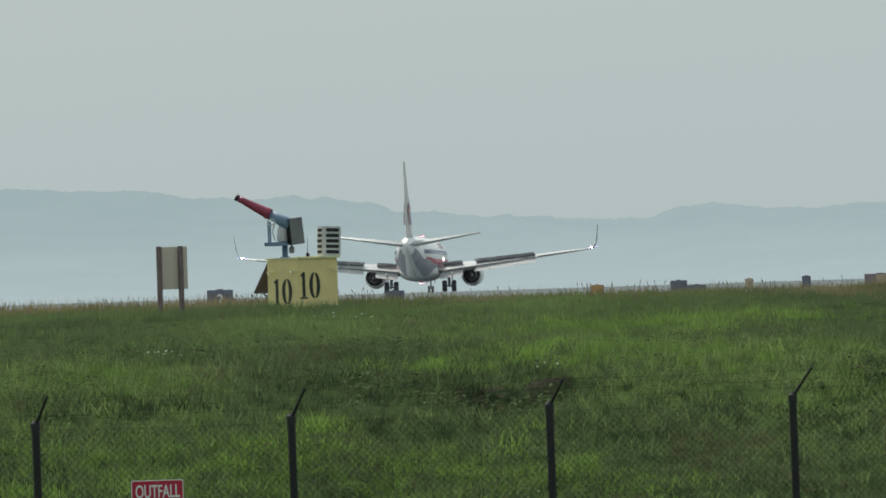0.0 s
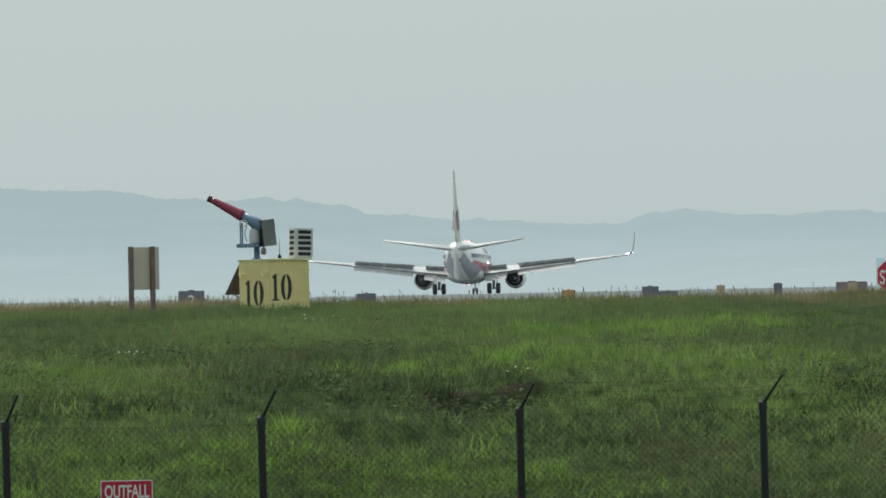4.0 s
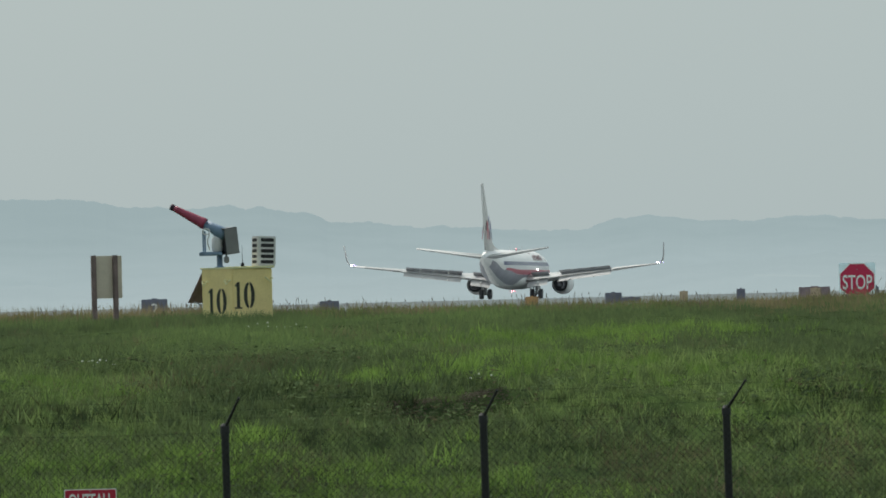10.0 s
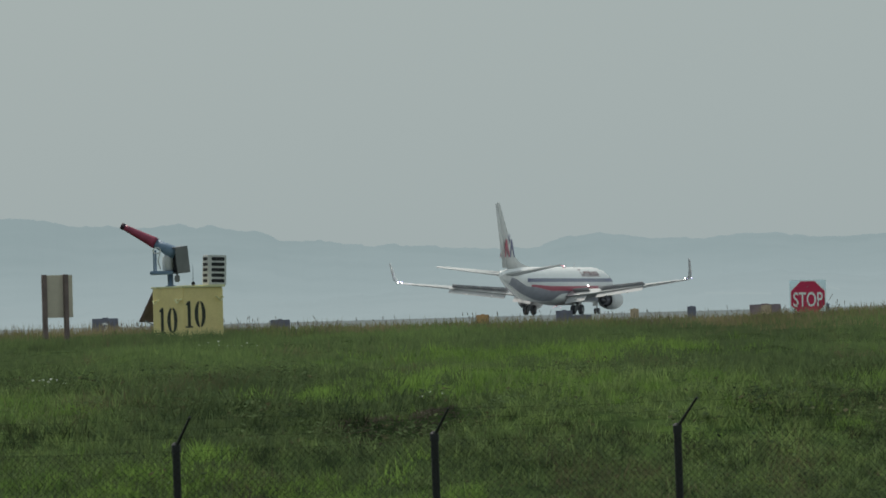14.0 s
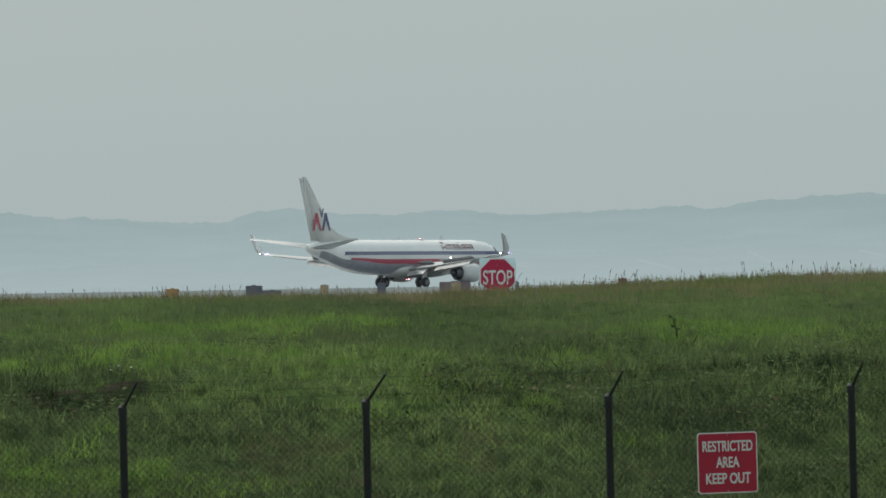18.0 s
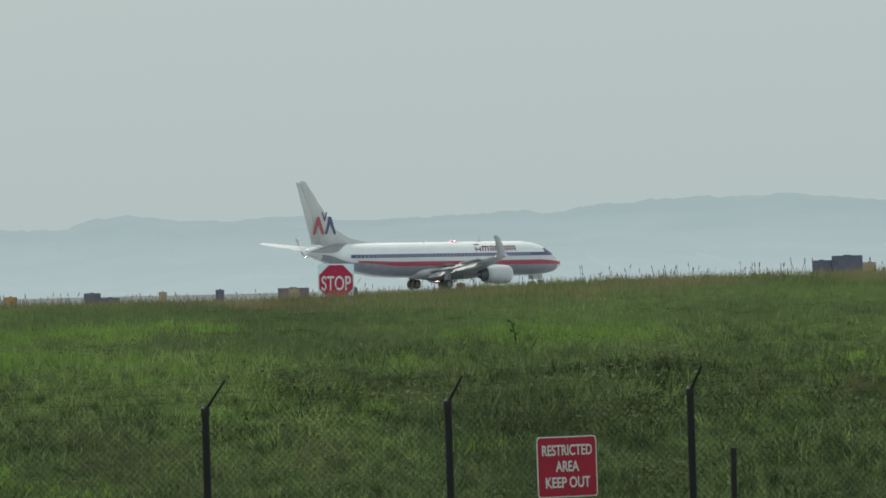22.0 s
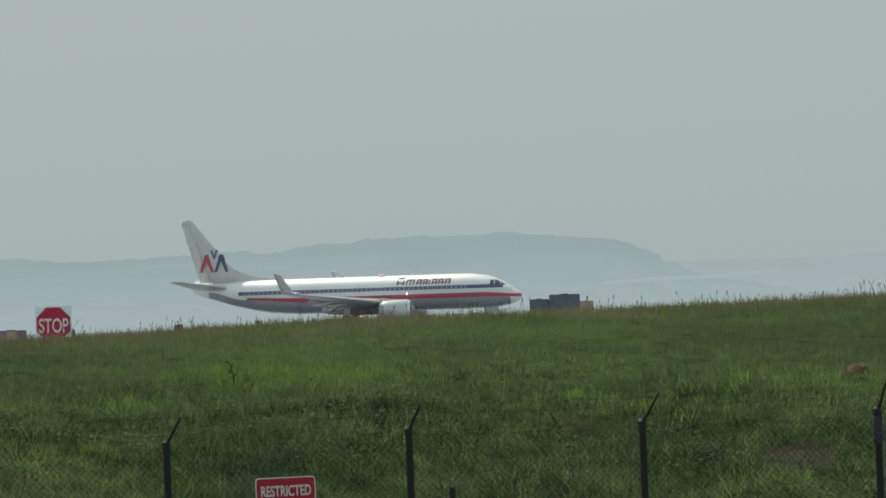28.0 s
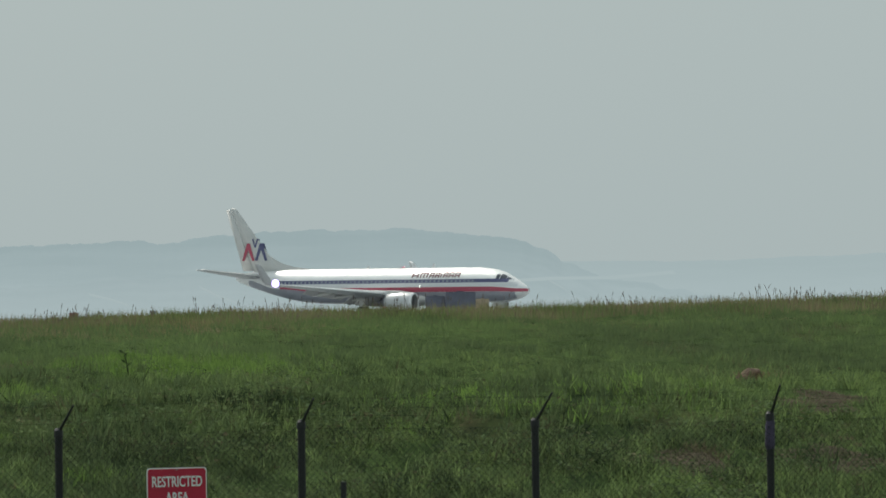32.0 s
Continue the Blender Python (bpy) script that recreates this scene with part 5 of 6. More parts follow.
# ---------- grass ----------
def blades(name, spots, height, spread, per, material, label, lean=0.35, width=0.012, seed=1):
    """Tufts of flat tapered blades at the spots (x, y, z, size), as one mesh."""
    rng = np.random.default_rng(seed)
    sp = np.repeat(np.asarray(spots, dtype=float), per, axis=0)
    n = len(sp)
    ang = rng.uniform(0, math.tau, n)
    rad = spread * np.sqrt(rng.uniform(0, 1, n)) * sp[:, 3]
    base = sp[:, :3] + np.stack([np.cos(ang) * rad, np.sin(ang) * rad, np.zeros(n)], 1)
    h = height * sp[:, 3] * rng.uniform(0.5, 1.25, n)
    la = rng.uniform(0, math.tau, n)
    ln = lean * h * rng.uniform(0.2, 1.4, n)
    tip = base + np.stack([np.cos(la) * ln, np.sin(la) * ln, h], 1)
    wa = rng.uniform(-0.7, 0.7, n)
    wd = np.stack([np.cos(wa), np.sin(wa), np.zeros(n)], 1) * (width * sp[:, 3] * rng.uniform(0.7, 1.3, n))[:, None]
    vs = np.stack([base - wd - [0, 0, 0.02], base + wd - [0, 0, 0.02], tip], 1).reshape(-1, 3)
    me = bpy.data.meshes.new(name)
    me.vertices.add(3 * n)
    me.vertices.foreach_set("co", vs.ravel())
    me.loops.add(3 * n)
    me.loops.foreach_set("vertex_index", np.arange(3 * n, dtype=np.int32))
    me.polygons.add(n)
    me.polygons.foreach_set("loop_start", np.arange(0, 3 * n, 3, dtype=np.int32))
    me.materials.append(material)
    me.update(calc_edges=True)
    return tagged(new(name, me), label, "grass", kind="stuff")


def scatter(n, y0, y1, seed, margin=3.0, size=(0.6, 1.4), keep=None):
    """Spots on the ground within the strip that lies before the fence line's view."""
    rng = random.Random(seed)
    out = []
    while len(out) < n:
        y = y0 + (y1 - y0) * rng.random()
        x = rng.uniform(-0.085 * y - margin, 0.235 * y + margin)
        if y < fence_y(x) - 2:
            continue
        k = rng.uniform(*size)
        if keep:
            k *= keep(x, y)
            if k <= 0.05:
                continue
        out.append((x, y, ground_z(x, y), k))
    return out


BARE = ((17.90, 87.2, 0.35, 0.55), (15.04, 77.4, 0.55, 1.2), (18.0, 83.6, 0.5, 0.9), (18.5, 84.8, 0.5, 0.8), (17.0, 78.0, 0.8, 0.9), (0.75, 78.8, 0.65, 0.5), (1.45, 79.4, 0.6, 0.45), (12.65, 72.3, 0.35, 0.45), (0.40, 78.3, 0.50, 0.5), (0.5, 77.4, 0.35, 0.35))


def cover(x, y):
    """How much grows here: little on the worn spots."""
    q = min(((x - bx) / rx) ** 2 + ((y - by) / ry) ** 2 for bx, by, rx, ry in BARE)
    return smooth(0.35, 1.3, q + 0.5 * noise.noise((x * 3, y * 2, 12)))


def worn(x, y):
    """Thin growth on the steep faces of the slips."""
    k = 1.0
    for sx, sy, hw, depth, slant in SCARPS:
        d = y - sy - slant * (x - sx)
        if abs(x - sx) < hw and -0.9 < d < 0.15:
            k = min(k, 1 - min(0.75, 3.2 * depth) * (1 - ((x - sx) / hw) ** 2))
    return k


def thick(x, y):
    k = 0.80 + 0.35 * noise.noise((x * 0.22, y * 0.13, 1)) + 0.40 * noise.noise((x * 0.7, y * 0.45, 4)) + 0.85 * noise.noise((x * 1.9, y * 1.0, 6))
    k = max(0.32, k)
    k *= cover(x, y) * worn(x, y)
    # broad-leaved weeds crowd out the grass on the steep foot
    return k * (1 - 0.25 * smooth(8, 13, x) * smooth(fence_y(x) + 17, fence_y(x) + 12, y))


# place, reach across and up the bank, tufts to the square metre
YOUNG = ((-4.4, 81.0, 0.7, 1.5, 45), (-6.3, 79.5, 0.8, 1.5, 35), (-2.0, 73.0, 0.7, 1.0, 50), (-1.5, 74.3, 0.5, 0.7, 50), (-1.8, 71.5, 2.4, 3.0, 40), (1.2, 71.0, 1.6, 2.0, 30), (-4.3, 71.5, 1.6, 2.5, 34), (0.5, 82.6, 1.3, 1.8, 95), (1.5, 86.5, 1.2, 2.6, 65), (2.5, 98.0, 2.0, 3.5, 26), (2.9, 83.5, 1.0, 1.5, 45),
         (4.5, 101.0, 2.2, 3.5, 22), (4.5, 82.2, 0.8, 1.0, 24), (5.1, 84.0, 0.8, 2.0, 26), (5.1, 79.8, 0.5, 0.6, 35), (6.4, 78.8, 0.5, 0.6, 35), (4.3, 77.2, 0.5, 0.6, 40), (7.7, 75.8, 0.5, 0.5, 40), (10.2, 93.5, 1.2, 3.0, 55), (11.3, 93.0, 0.9, 2.5, 40), (7.7, 86.8, 0.9, 1.6, 26),
         (6.1, 80.5, 0.6, 0.7, 50), (13.1, 85.5, 1.0, 2.0, 35), (13.9, 82.3, 0.9, 0.9, 40), (11.9, 81.0, 0.5, 0.6, 25), (15.8, 84.5, 1.0, 2.0, 22), (3.3, 80.6, 0.6, 0.8, 40), (-3.6, 78.6, 0.6, 0.8, 30), (0.2, 72.0, 0.8, 1.2, 22), (1.5, 82.6, 0.9, 1.2, 45), (2.3, 84.6, 0.9, 1.4, 30))
WITHERED = ((3.2, 72.2, 1.5, 1.6, 16), (4.6, 70.8, 1.4, 1.2, 14), (9.7, 79.3, 0.6, 0.6, 25), (7.4, 73.0, 1.0, 1.2, 12), (1.2, 78.6, 0.9, 0.7, 25), (15.4, 78.3, 0.8, 0.8, 30), (8.6, 96.0, 1.4, 3.0, 10), (17.6, 80.0, 0.8, 1.2, 25), (-0.3, 76.4, 0.8, 0.6, 20))

RANK = ((5.9, 79.6, 0.8, 1.8, 55), (6.6, 83.2, 1.4, 1.7, 45), (10.7, 82.0, 1.2, 3.0, 50), (9.3, 79.2, 0.9, 1.2, 45), (12.3, 84.2, 0.9, 1.8, 35), (-4.3, 76.6, 1.2, 1.5, 40), (8.3, 78.0, 0.8, 1.0, 40), (4.2, 75.8, 0.9, 1.0, 30), (2.2, 76.9, 0.8, 0.9, 40), (14.8, 80.2, 1.0, 1.2, 40), (10.9, 77.6, 0.9, 0.8, 40),
        (-0.5, 74.3, 0.8, 0.7, 30), (0.6, 78.6, 1.1, 0.8, 55), (-1.4, 80.5, 1.4, 2.0, 22), (13.5, 77.0, 1.2, 1.2, 30), (-3.3, 86.8, 0.5, 1.2, 60), (16.5, 79.5, 1.0, 1.5, 30), (7.6, 89.0, 1.4, 3.0, 16), (12.9, 90.0, 1.5, 4.0, 14), (-5.5, 90.0, 1.5, 4.0, 14))


def clumps(table, seed):
    rng = random.Random(seed)
    out = []
    for cx, cy, rx, ry, per in table:
        for _ in range(int(math.pi * rx * ry * per)):
            x, y = cx + rx * rng.gauss(0, 0.55), cy + ry * rng.gauss(0, 0.55)
            k = (0.75 + 0.9 * noise.noise((x * 2.3, y * 1.4, 17))) * rng.uniform(0.6, 1.3) * worn(x, y)
            if k > 0.2 and y > fence_y(x) + 0.5:
                out.append((x, y, ground_z(x, y), k))
    return out


def make_grass():
    blades("bank_grass", scatter(36000, 60, 96, 11, keep=thick), 0.100, 0.18, 10, M_GRASS, "green grass covering the bank", width=0.0085, lean=0.85, seed=3)
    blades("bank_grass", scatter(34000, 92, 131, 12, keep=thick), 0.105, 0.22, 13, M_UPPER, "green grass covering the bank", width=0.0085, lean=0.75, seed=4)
    blades("crest_grass", scatter(5000, 121, 131, 16, size=(0.6, 1.4), keep=lambda x, y: 1.0 if x > 11 + 6 * noise.noise((x * 0.4, y * 0.4, 3)) else 0.0), 0.21, 0.22, 5, M_CREST, "long half-dry grass along the crest", lean=0.3, width=0.009, seed=8)
    blades("bank_grass", scatter(15000, 62, 83, 20, size=(0.5, 1.2), keep=lambda x, y: cover(x, y) * worn(x, y)), 0.095, 0.17, 9, M_GRASS, "green grass covering the bank", width=0.0085, lean=0.9, seed=21)
    blades("grass_tufts", scatter(5200, 62, 90, 23, size=(0.5, 1.4), keep=lambda x, y: cover(x, y) * worn(x, y) if noise.noise((x * 0.6, y * 0.5, 71)) > -0.1 else 0.0), 0.18, 0.11, 12, M_GRASS, "taller grass tufts on the steep foot", width=0.0095, lean=0.75, seed=24)
    blades("grass_tufts", scatter(1900, 66, 84, 73, size=(0.5, 1.4), keep=lambda x, y: cover(x, y) * worn(x, y) if x > 7 + 3 * noise.noise((y * 0.4, 5, 2)) and noise.noise((x * 0.9, y * 0.7, 33)) > -0.15 else 0.0), 0.22, 0.08, 9, M_GRASS, "taller grass tufts on the steep foot", width=0.011, lean=0.6, seed=74)
    blades("rank_tufts", scatter(1700, 66, 84, 75, size=(0.5, 1.4), keep=lambda x, y: cover(x, y) * worn(x, y) if x > 7 + 3 * noise.noise((y * 0.4, 5, 2)) and noise.noise((x * 0.9, y * 0.7, 33)) > -0.15 else 0.0), 0.15, 0.10, 10, M_RANK, "darker rank tufts on the steep foot", width=0.011, lean=0.6, seed=76)
    blades("young_grass", clumps(YOUNG, 41), 0.155, 0.13, 11, M_LUSH, "patches of bright young grass on the bank", width=0.009, lean=0.65, seed=42)
    blades("rank_grass", clumps(RANK, 45), 0.150, 0.14, 10, M_RANK, "darker rank growth in the hollows of the bank", width=0.010, lean=0.9, seed=46)
    blades("withered_grass", clumps(WITHERED, 43), 0.085, 0.13, 9, M_DEAD, "withered brownish grass between the green", width=0.008, lean=1.1, seed=44)
    blades("dry_fringe", scatter(3000, 126, 136, 61, size=(0.6, 1.5), keep=lambda x, y: 1.0 if x < -2.6 + noise.noise((y, 1, 1)) else 0.0), 0.24, 0.2, 7, M_FIELD, "tan dry grass fringe behind the crest", lean=0.3, width=0.008, seed=62)
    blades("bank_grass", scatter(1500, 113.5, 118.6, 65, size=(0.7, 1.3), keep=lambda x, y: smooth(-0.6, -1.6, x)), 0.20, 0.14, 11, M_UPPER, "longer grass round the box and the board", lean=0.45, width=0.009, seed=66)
    blades("dry_grass", scatter(4200, 106, 128, 63, size=(0.6, 1.4), keep=lambda x, y: smooth(5, 8, x) * smooth(104, 122, y) * (1 - 0.6 * smooth(13, 17, x)) if noise.noise((x * 0.5, y * 0.2, 8)) > -0.25 else 0.0), 0.17, 0.22, 8, M_FIELD, "half-dry tan grass below the crest", lean=0.5, width=0.009, seed=64)
    blades("dry_fringe", scatter(9000, 127, 136, 19, size=(0.6, 1.5)), 0.20, 0.2, 6, M_FIELD, "tan dry grass fringe behind the crest", lean=0.3, width=0.008, seed=18)
    blades("crest_grass", scatter(9000, 122, 134, 13, size=(0.7, 1.3)), 0.17, 0.18, 7, M_CREST, "long half-dry grass along the crest", lean=0.25, width=0.008, seed=5)
    blades("airfield_grass", scatter(9000, 165, 420, 14, size=(0.8, 1.6)), 0.30, 0.6, 6, M_FIELD, "dry airfield grass", lean=0.3, width=0.03, seed=6)


make_grass()


WEED_SPOTS = ((11.4, 89.0), (10.2, 82.1), (9.14, 77.8), (11.26, 79.3), (0.75, 78.2), (0.3, 77.2), (1.6, 79.5), (-3.2, 86.0), (12.6, 78.0), (13.8, 77.0), (7.0, 79.5), (5.6, 78.5), (16.0, 80.0), (10.1, 81.4), (4.2, 77.0), (-1.2, 79.0), (9.5, 82.2), (8.6, 80.2), (10.8, 84.2), (11.6, 81.8), (9.9, 79.8), (5.6, 81.0), (6.3, 82.0), (8.0, 83.0), (12.4, 83.5), (0.8, 78.9), (1.2, 79.2))


PALE_SPOTS = ((11.3, 89.0), (10.2, 81.3), (9.2, 77.3), (7.0, 78.9), (13.1, 75.0), (13.7, 76.6), (14.2, 78.0), (11.3, 79.2), (6.6, 79.6))


def leaf_clumps(name, spots, rng, many, big, material, label):
    vs, fs = [], []
    for x, y, k in spots:
        if y < fence_y(x) + 0.5 or cover(x, y) < 0.6:
            continue
        for _ in range(int(many * k)):
            px, py = x + rng.gauss(0, 0.16 * k), y + rng.gauss(0, 0.20 * k)
            pz = ground_z(px, py) + rng.uniform(0.03, 0.24 * k)
            a, up = rng.uniform(0, math.tau), rng.uniform(-0.2, 0.9)
            ln, wd = rng.uniform(0.045, 0.10) * k * big, rng.uniform(0.018, 0.036) * k * big
            d = Vector((math.cos(a), math.sin(a), up)).normalized()
            q = d.cross(Vector((0, 0, 1))).normalized()
            n = len(vs)
            p = Vector((px, py, pz))
            vs += [p, p + d * ln * 0.5 + q * wd, p + d * ln + Vector((0, 0, -0.01)), p + d * ln * 0.5 - q * wd]
            fs.append((n, n + 1, n + 2, n + 3))
    me = bpy.data.meshes.new(name)
    me.from_pydata(vs, [], fs)
    me.materials.append(material)
    tagged(new(name, me), label, "weeds", kind="stuff")


def make_weeds():
    """Low broad-leaved plants: clumps of small pointed leaves."""
    rng = random.Random(31)
    spots = []
    spots += [(x, y, k) for x, y, _, k in scatter(1000, 64, 92, 15, size=(0.4, 1.0), keep=lambda x, y: 1.0 if noise.noise((x * 0.3, y * 0.2, 30)) > 0.08 else 0.0)]
    spots += [(x, y, k) for x, y, _, k in scatter(2400, 64, 87, 17, size=(0.30, 0.85), keep=lambda x, y: 1.0 if y < fence_y(x) + 17 and noise.noise((x * 0.5, y * 0.5, 44)) > -0.05 + 0.25 * smooth(9, 3, x) else 0.0)]
    spots += [(x, y, k) for x, y, _, k in scatter(450, 64, 88, 18, size=(0.6, 1.25), keep=lambda x, y: 1.0 if x > 8 + 4 * noise.noise((y * 0.3, 3, 1)) and y < fence_y(x) + 16 and noise.noise((x * 0.5, y * 0.4, 54)) > 0.08 else 0.0)]
    leaf_clumps("weeds", spots, rng, 26, 1.0, M_WEED, "low broad-leaved weeds among the grass")
    spots = [(x + rng.gauss(0, 0.7), y + rng.gauss(0, 0.7), rng.uniform(0.7, 1.3)) for x, y in WEED_SPOTS for _ in range(7)]
    leaf_clumps("weeds", spots, rng, 26, 1.0, M_WEED, "low broad-leaved weeds among the grass")
    spots = [(x + rng.gauss(0, 0.30), y + rng.gauss(0, 0.30), rng.uniform(0.6, 1.1)) for x, y in PALE_SPOTS for _ in range(5)]
    spots += [(x, y, k) for x, y, _, k in scatter(420, 64, 84, 71, size=(0.3, 0.75), keep=lambda x, y: 1.0 if x > 4.5 + 3 * noise.noise((y * 0.4, x * 0.2, 9)) and y < fence_y(x) + 15 and noise.noise((x * 0.8, y * 0.7, 14)) > 0.0 else 0.0)]
    leaf_clumps("pale_weeds", spots, rng, 16, 1.1, M_PALEWEED, "clumps of pale broad-leaved weeds on the bank")


make_weeds()


def make_tall_weed(x, y, h):
    g = ground_z(x, y)
    w = empty("tall_weed", pose(x, y, g), "single tall dark weed standing out of the grass", "weed")
    bm = B()
    tube(bm, [((0, 0, -0.05), 0.014), ((-0.02, 0, h * 0.5), 0.012), ((-0.07, 0, h), 0.008)], 6)
    part("stem", bm, M_RANK, w)
    for k in range(5):
        bm = B()
        t = 0.45 + 0.13 * k
        a = k * 2.4
        c = Vector((-0.07 * t, 0, h * t))
        d = Vector((math.cos(a), math.sin(a), 0.5)) * 0.06
        plate(bm, ((0, 0), (0.04, 0.018), (0.095, 0.0), (0.04, -0.018)), 0.002, Matrix.Translation(c) @ pose(0, 0, 0, 0, -30, math.degrees(a)))
        part("leaf", bm, M_RANK, w)


make_tall_weed(9.50, 91.3, 0.36)


def make_soil_heap():
    bm = B()
    bmesh.ops.create_icosphere(bm, subdivisions=3, radius=1.0)
    for v in bm.verts:
        k = 1 + 0.25 * noise.noise(v.co * 1.7) + 0.12 * noise.noise(v.co * 5)
        v.co = Vector((v.co.x * 0.21 * k, v.co.y * 0.24 * k, v.co.z * 0.24 * k))
    ob = link("soil_heap", bm, M_EARTH, None, "", True)
    ob.matrix_world = pose(17.90, 87.5, ground_z(17.90, 87.5) - 0.01)
    tagged(ob, "small heap of brown earth on the bank", "soil")
    rng = random.Random(9)
    blades("straw_tuft", [(17.90 + rng.gauss(0.06, 0.13), 87.5 + rng.gauss(0, 0.12), ground_z(17.90, 87.5) + 0.06 + 0.08 * rng.random(), rng.uniform(0.6, 1.2)) for _ in range(90)], 0.07, 0.06, 6, M_STRAW, "pale dry straw lying on the earth heap", lean=1.2, width=0.008, seed=10)


make_soil_heap()


def make_stalks():
    """Flowering grass stalks that stand above the crest."""
    rng = random.Random(21)
    vs, fs = [], []
    for _ in range(4800):
        y = rng.uniform(121, 134)
        x = rng.uniform(-0.075 * y - 2, 0.23 * y + 2)
        dens = 0.30 + 1.3 * noise.noise((x * 0.9, 3, 1)) + 0.5 * noise.noise((x * 0.2, 8, 1)) + (0.15 if x > 9 else 0)
        if rng.random() > dens:
            continue
        z = ground_z(x, y)
        h = (0.17 + 0.30 * rng.random() ** 3) * (1.1 if x > 9 else 0.9)
        dx, dy = rng.gauss(0, 0.07), rng.gauss(0, 0.05)
        r = 0.0035
        s = len(vs)
        for k, rr in ((0, r), (0.55, r), (0.78, r * 0.8), (0.86, r * 2.6), (0.94, r * 2.2), (1.0, r * 0.3)):
            cx, cy, cz = x + dx * k * k, y + dy * k * k, z + h * k
            vs += [(cx - rr, cy, cz), (cx + rr * 0.5, cy - rr, cz), (cx + rr * 0.5, cy + rr, cz)]
        for j in range(5):
            a = s + 3 * j
            for q in range(3):
                q2 = (q + 1) % 3
                fs.append((a + q, a + q2, a + 3 + q2, a + 3 + q))
    me = bpy.data.meshes.new("seed_stalks")
    me.from_pydata(vs, [], fs)
    me.materials.append(M_STEM)
    tagged(new("seed_stalks", me), "thin dry seed stalks above the crest", "grass", kind="stuff")


make_stalks()


def make_bare_patches():
    """Worn spots: crumbs of earth and dead leaves lying between the blades."""
    rng = random.Random(77)
    for bx, by, rx, ry in BARE:
        straw = by < 73
        vs, fs = [], []
        for _ in range(int(7000 * rx * ry) + 400):
            q = math.sqrt(rng.random()) * (0.75 + 0.5 * rng.random())
            a = rng.uniform(0, math.tau)
            x, y = bx + rx * q * math.cos(a), by + ry * q * math.sin(a)
            z = ground_z(x, y) + rng.uniform(0.0, 0.04)
            k, t = rng.uniform(0.005, 0.018), rng.uniform(0, math.tau)
            ln = k * (rng.uniform(2.5, 5) if straw else rng.uniform(0.8, 1.8))
            c, sn = math.cos(t), math.sin(t)
            n = len(vs)
            for u, v, w in ((-1, 0, 0), (0, -1, 0), (1, 0, 0), (0, 1, 0), (0, 0, 1)):
                vs.append((x + c * u * ln - sn * v * k * 0.6, y + sn * u * ln + c * v * k * 0.6, z + w * k * 0.7 - 0.01 + rng.uniform(-0.006, 0.006)))
            fs += [(n, n + 1, n + 4), (n + 1, n + 2, n + 4), (n + 2, n + 3, n + 4), (n + 3, n, n + 4)]
        me = bpy.data.meshes.new("straw_litter" if straw else "bare_soil")
        me.from_pydata(vs, [], fs)
        me.materials.append(M_STRAW if straw else M_CLAY if bx > 9 else M_DIRT)
        tagged(new(me.name, me), "pale straw litter on the bank" if straw else "crumbs of bare brown soil among the grass", "soil", kind="stuff")


make_bare_patches()


def make_flowers():
    rng = random.Random(5)
    for cx, cy, n in ((-4.0, 89.6, 9), (1.15, 80.7, 6), (-1.61, 108.1, 6), (-2.05, 108.4, 3), (8.6, 75.0, 3)):
        bm = B()
        for _ in range(n):
            x, y = cx + rng.gauss(0, 0.17), cy + rng.gauss(0, 0.3)
            bmesh.ops.create_icosphere(bm, subdivisions=1, radius=rng.uniform(0.012, 0.024), matrix=Matrix.Translation((x, y, ground_z(x, y) + rng.uniform(0.07, 0.12))) @ Matrix.Diagonal((1, 1, 0.6, 1)))
        tagged(link("wild_flowers", bm, M_PETAL), "small white wild flowers in the grass", "flower", kind="stuff")


make_flowers()


# ---------- what moves ----------
# seconds, x, y of the airliner's middle, heading from +y to the right
TAXI = ((0.0, -2.37, 625.4, 3.63), (2.0, 1.72, 644.3, 2.98), (5.0, 6.85, 671.4, 4.49), (7.0, 9.68, 686.0, 5.46), (9.0, 12.72, 697.9, 8.69), (11.0, 16.87, 708.0, 12.40), (13.0, 22.20, 716.6, 17.05), (16.0, 33.28, 725.7, 29.55), (17.0, 38.25, 727.2, 34.09), (18.5, 46.82, 728.2, 42.39), (20.0, 55.30, 728.7, 47.91), (21.0, 60.68, 729.1, 51.50), (23.0, 70.47, 728.1, 60.28), (24.5, 76.41, 725.6, 72.42), (26.5, 83.03, 721.2, 92.53), (27.5, 86.39, 718.9, 102.76), (28.0, 88.15, 718.1, 107.22), (30.0, 95.54, 716.8, 121.13), (31.0, 99.16, 716.7, 126.15), (32.0, 102.81, 716.5, 127.30))


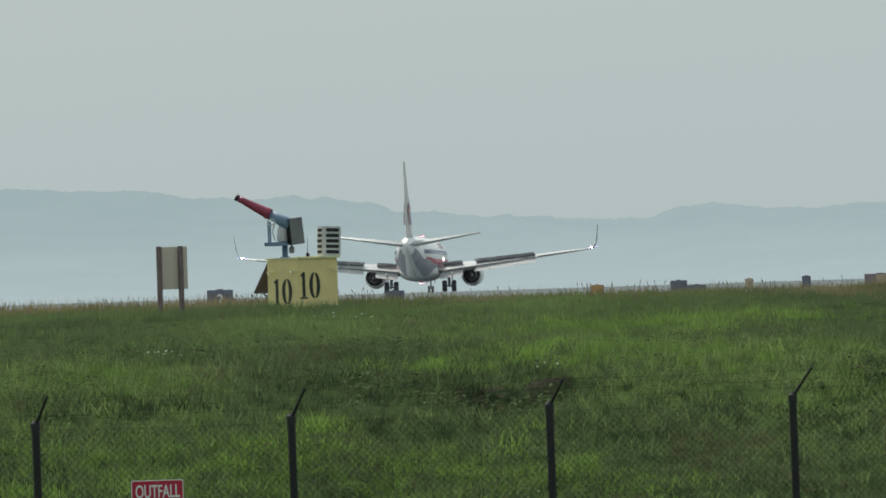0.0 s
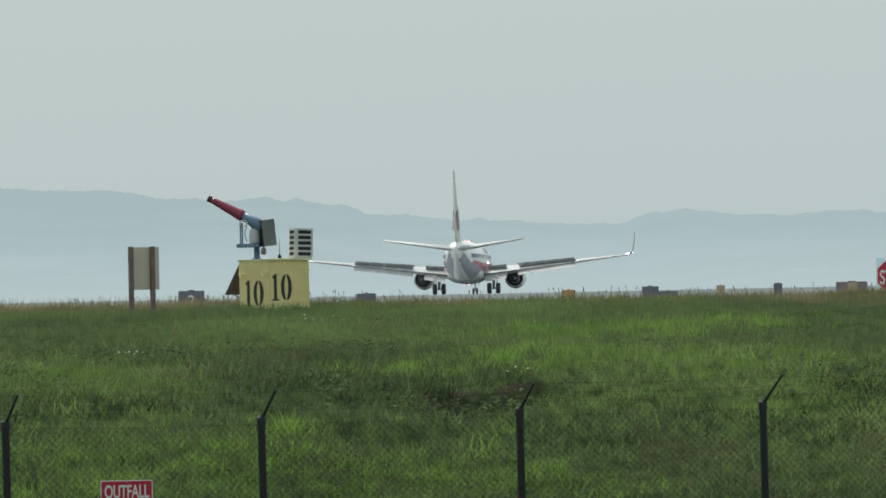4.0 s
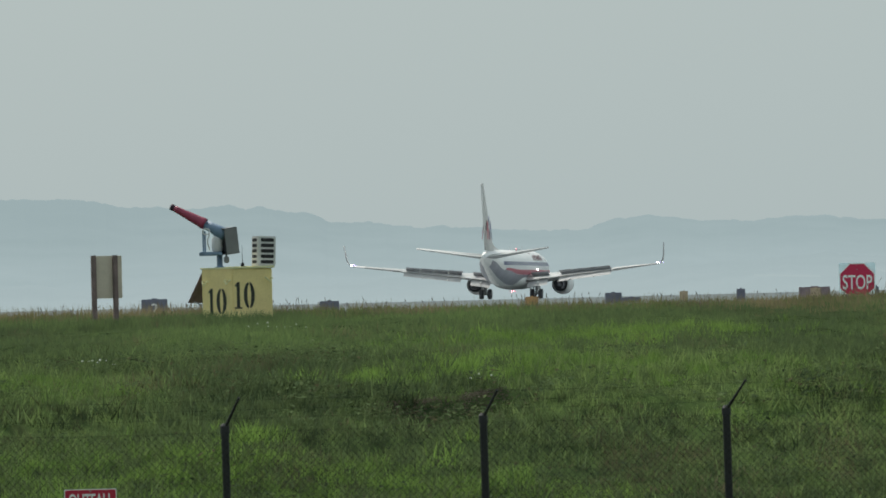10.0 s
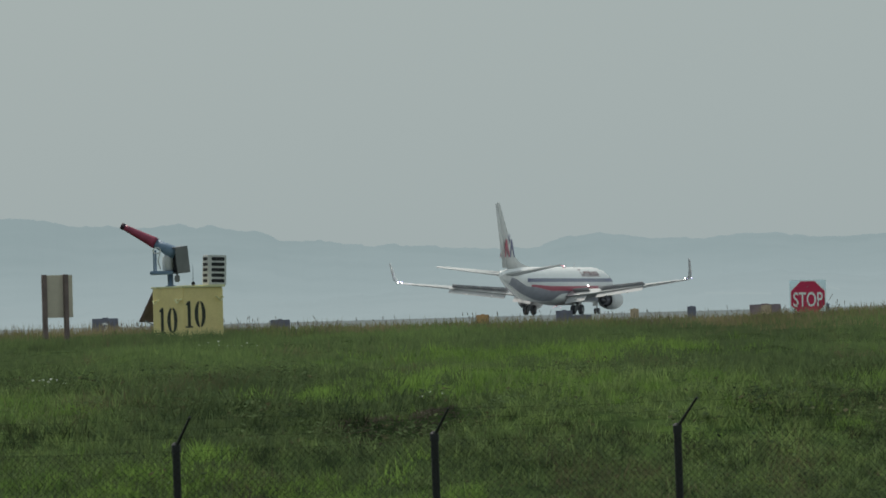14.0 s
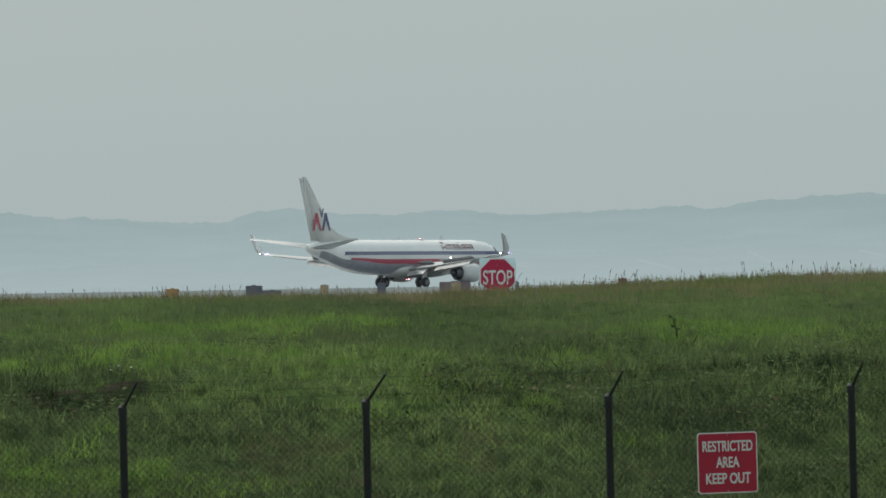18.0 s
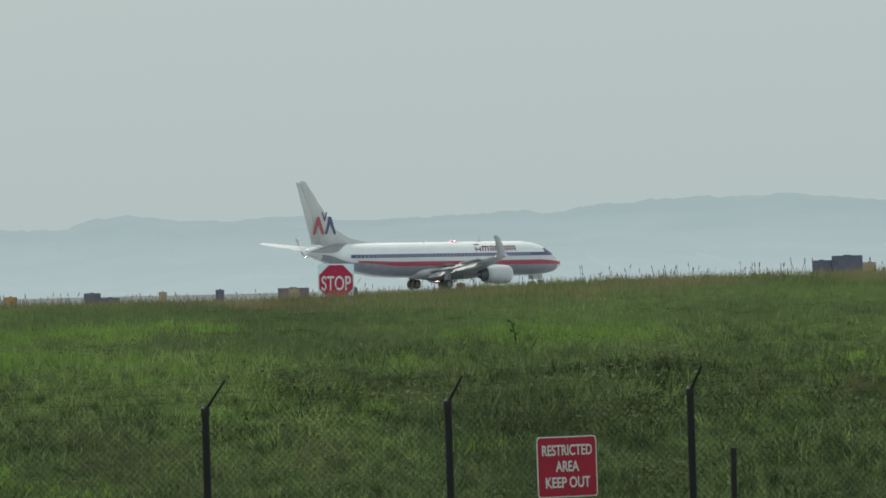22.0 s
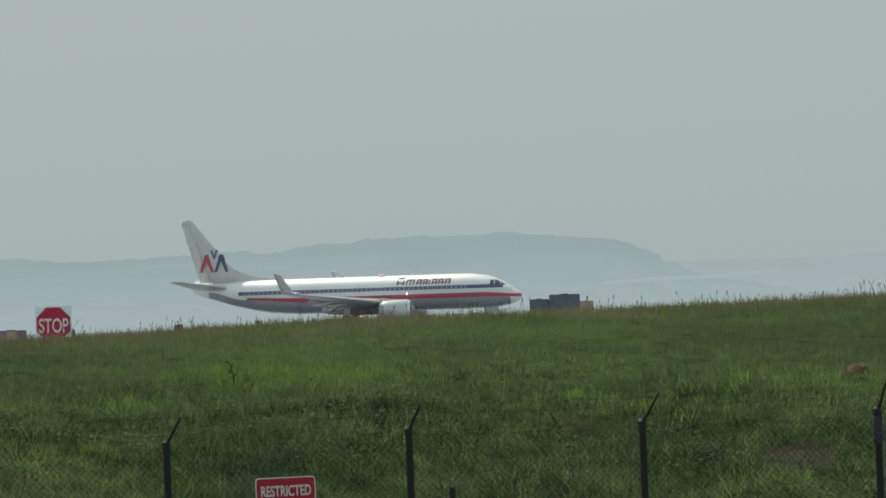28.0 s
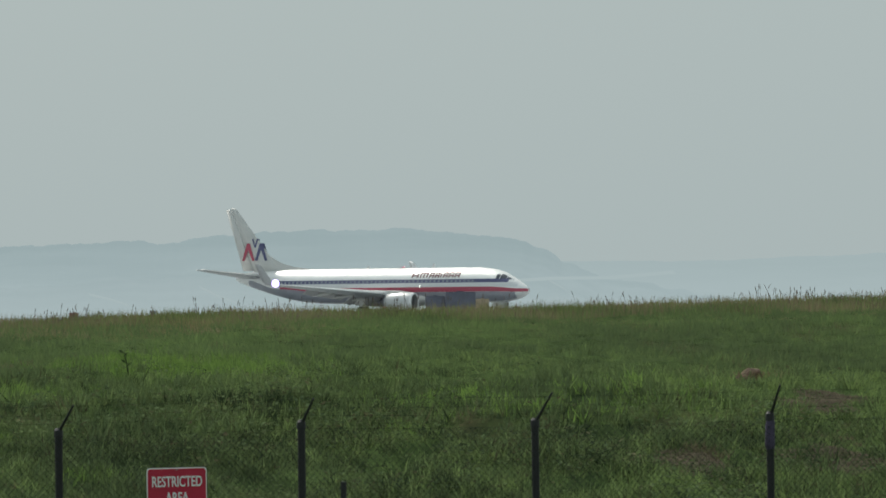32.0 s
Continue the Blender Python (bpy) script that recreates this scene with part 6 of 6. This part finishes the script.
def motions():
    walk(AIRLINER, [(t, pose(x, y, field_z(y) + 0.03, 0.9 * smooth(3, 8, t), 0, 90 - h)) for t, x, y, h in TAXI])
    dist = [(0.0, 0.0)]
    for k in range(1, 801):
        t = 0.04 * k
        i = next(i for i in range(len(TAXI) - 1) if t <= TAXI[i + 1][0] + 1e-6)
        a, b = TAXI[i], TAXI[i + 1]
        v = math.hypot(b[1] - a[1], b[2] - a[2]) / (b[0] - a[0])
        dist.append((t, dist[-1][1] + v * 0.04))
    for wh, r, dy in WHEELS:
        at = pose(0, dy, r)
        walk(wh, [(t, at @ Matrix.Rotation(q / r, 4, "Y")) for t, q in dist])
    for sp, at in SPOILERS:
        up, flat = at @ pose(0, 0, 0, 0, 31, 0), at @ pose(0, 0, 0, 0, -3, 0)
        walk(sp, [(0, up), (20.0, up), (25.5, flat), (32.0, flat)])
    heads = [(t, h) for t, _, _, h in TAXI]
    for ob, at, depth, flashes, flat in FLASHERS:
        # each glow disc lies flat, unseen edge-on, and is tipped up towards the road to flash
        rows = []
        for t in sorted(flashes):
            rows += [(t + dt, k * flat) for dt, k in ((-0.12, 1.0), (-0.06, 0.5), (-0.025, 0.0), (0.025, 0.0), (0.06, 0.5), (0.12, 1.0)) if t + dt <= 32.0]
        busy = [r[0] for r in rows]
        rows += [(t, flat) for t in (0.0, 5.0, 9.0, 14.0, 17.0, 19.0, 23.0, 25.0, 27.0, 29.0, 31.0, 32.0) if all(abs(t - q) > 0.3 for q in busy)]
        if busy and busy[-1] < 32.0 < busy[-1] + 0.3:
            rows.append((32.0, 0.0))
        keyed = []
        for t, tilt in sorted(rows):
            h = next((h0 + (h1 - h0) * (t - t0) / (t1 - t0) for (t0, h0), (t1, h1) in zip(heads, heads[1:]) if t0 <= t <= t1), heads[-1][1])
            keyed.append((t, pose(*at) @ pose(0, 0, 0, 0, 0, h - 90) @ pose(0, 0, 0, tilt, 0, 0) @ pose(0, depth, 0)))
        walk(ob, keyed)
    gz = ground_z(22.3, 115.9) + 0.03
    rows = ((0.0, 22.3, 115.9, gz), (29.15, 22.3, 115.9, gz), (29.3, 22.35, 115.86, 0.30), (29.4, 22.57, 115.82, 0.62), (29.5, 22.95, 115.74, 1.09), (29.6, 23.46, 115.63, 1.61), (29.7, 24.05, 115.51, 1.93), (29.8, 24.7, 115.4, 2.3), (30.2, 27.4, 115.0, 3.6), (32.0, 40.0, 112.0, 9.0))
    walk(BIRD, [(t, pose(x, y, z, 0, -35, 15)) for t, x, y, z in rows])
    for w, side in BIRD_WINGS:
        beat = []
        for k in range(0, 33):
            beat.append((k * 1.0, (40 if k % 2 else -20)))
        beat = [(t, a) for t, a in beat if t < 29 or t > 30] + [(29.3, -20), (29.4, 35), (29.5, -30), (29.6, 40), (29.7, 50), (29.8, -25), (29.9, 35)]
        walk(w, [(t, pose(0.011, side * 0.014, 0.011, side * a, 0, 0)) for t, a in sorted(beat)])


motions()
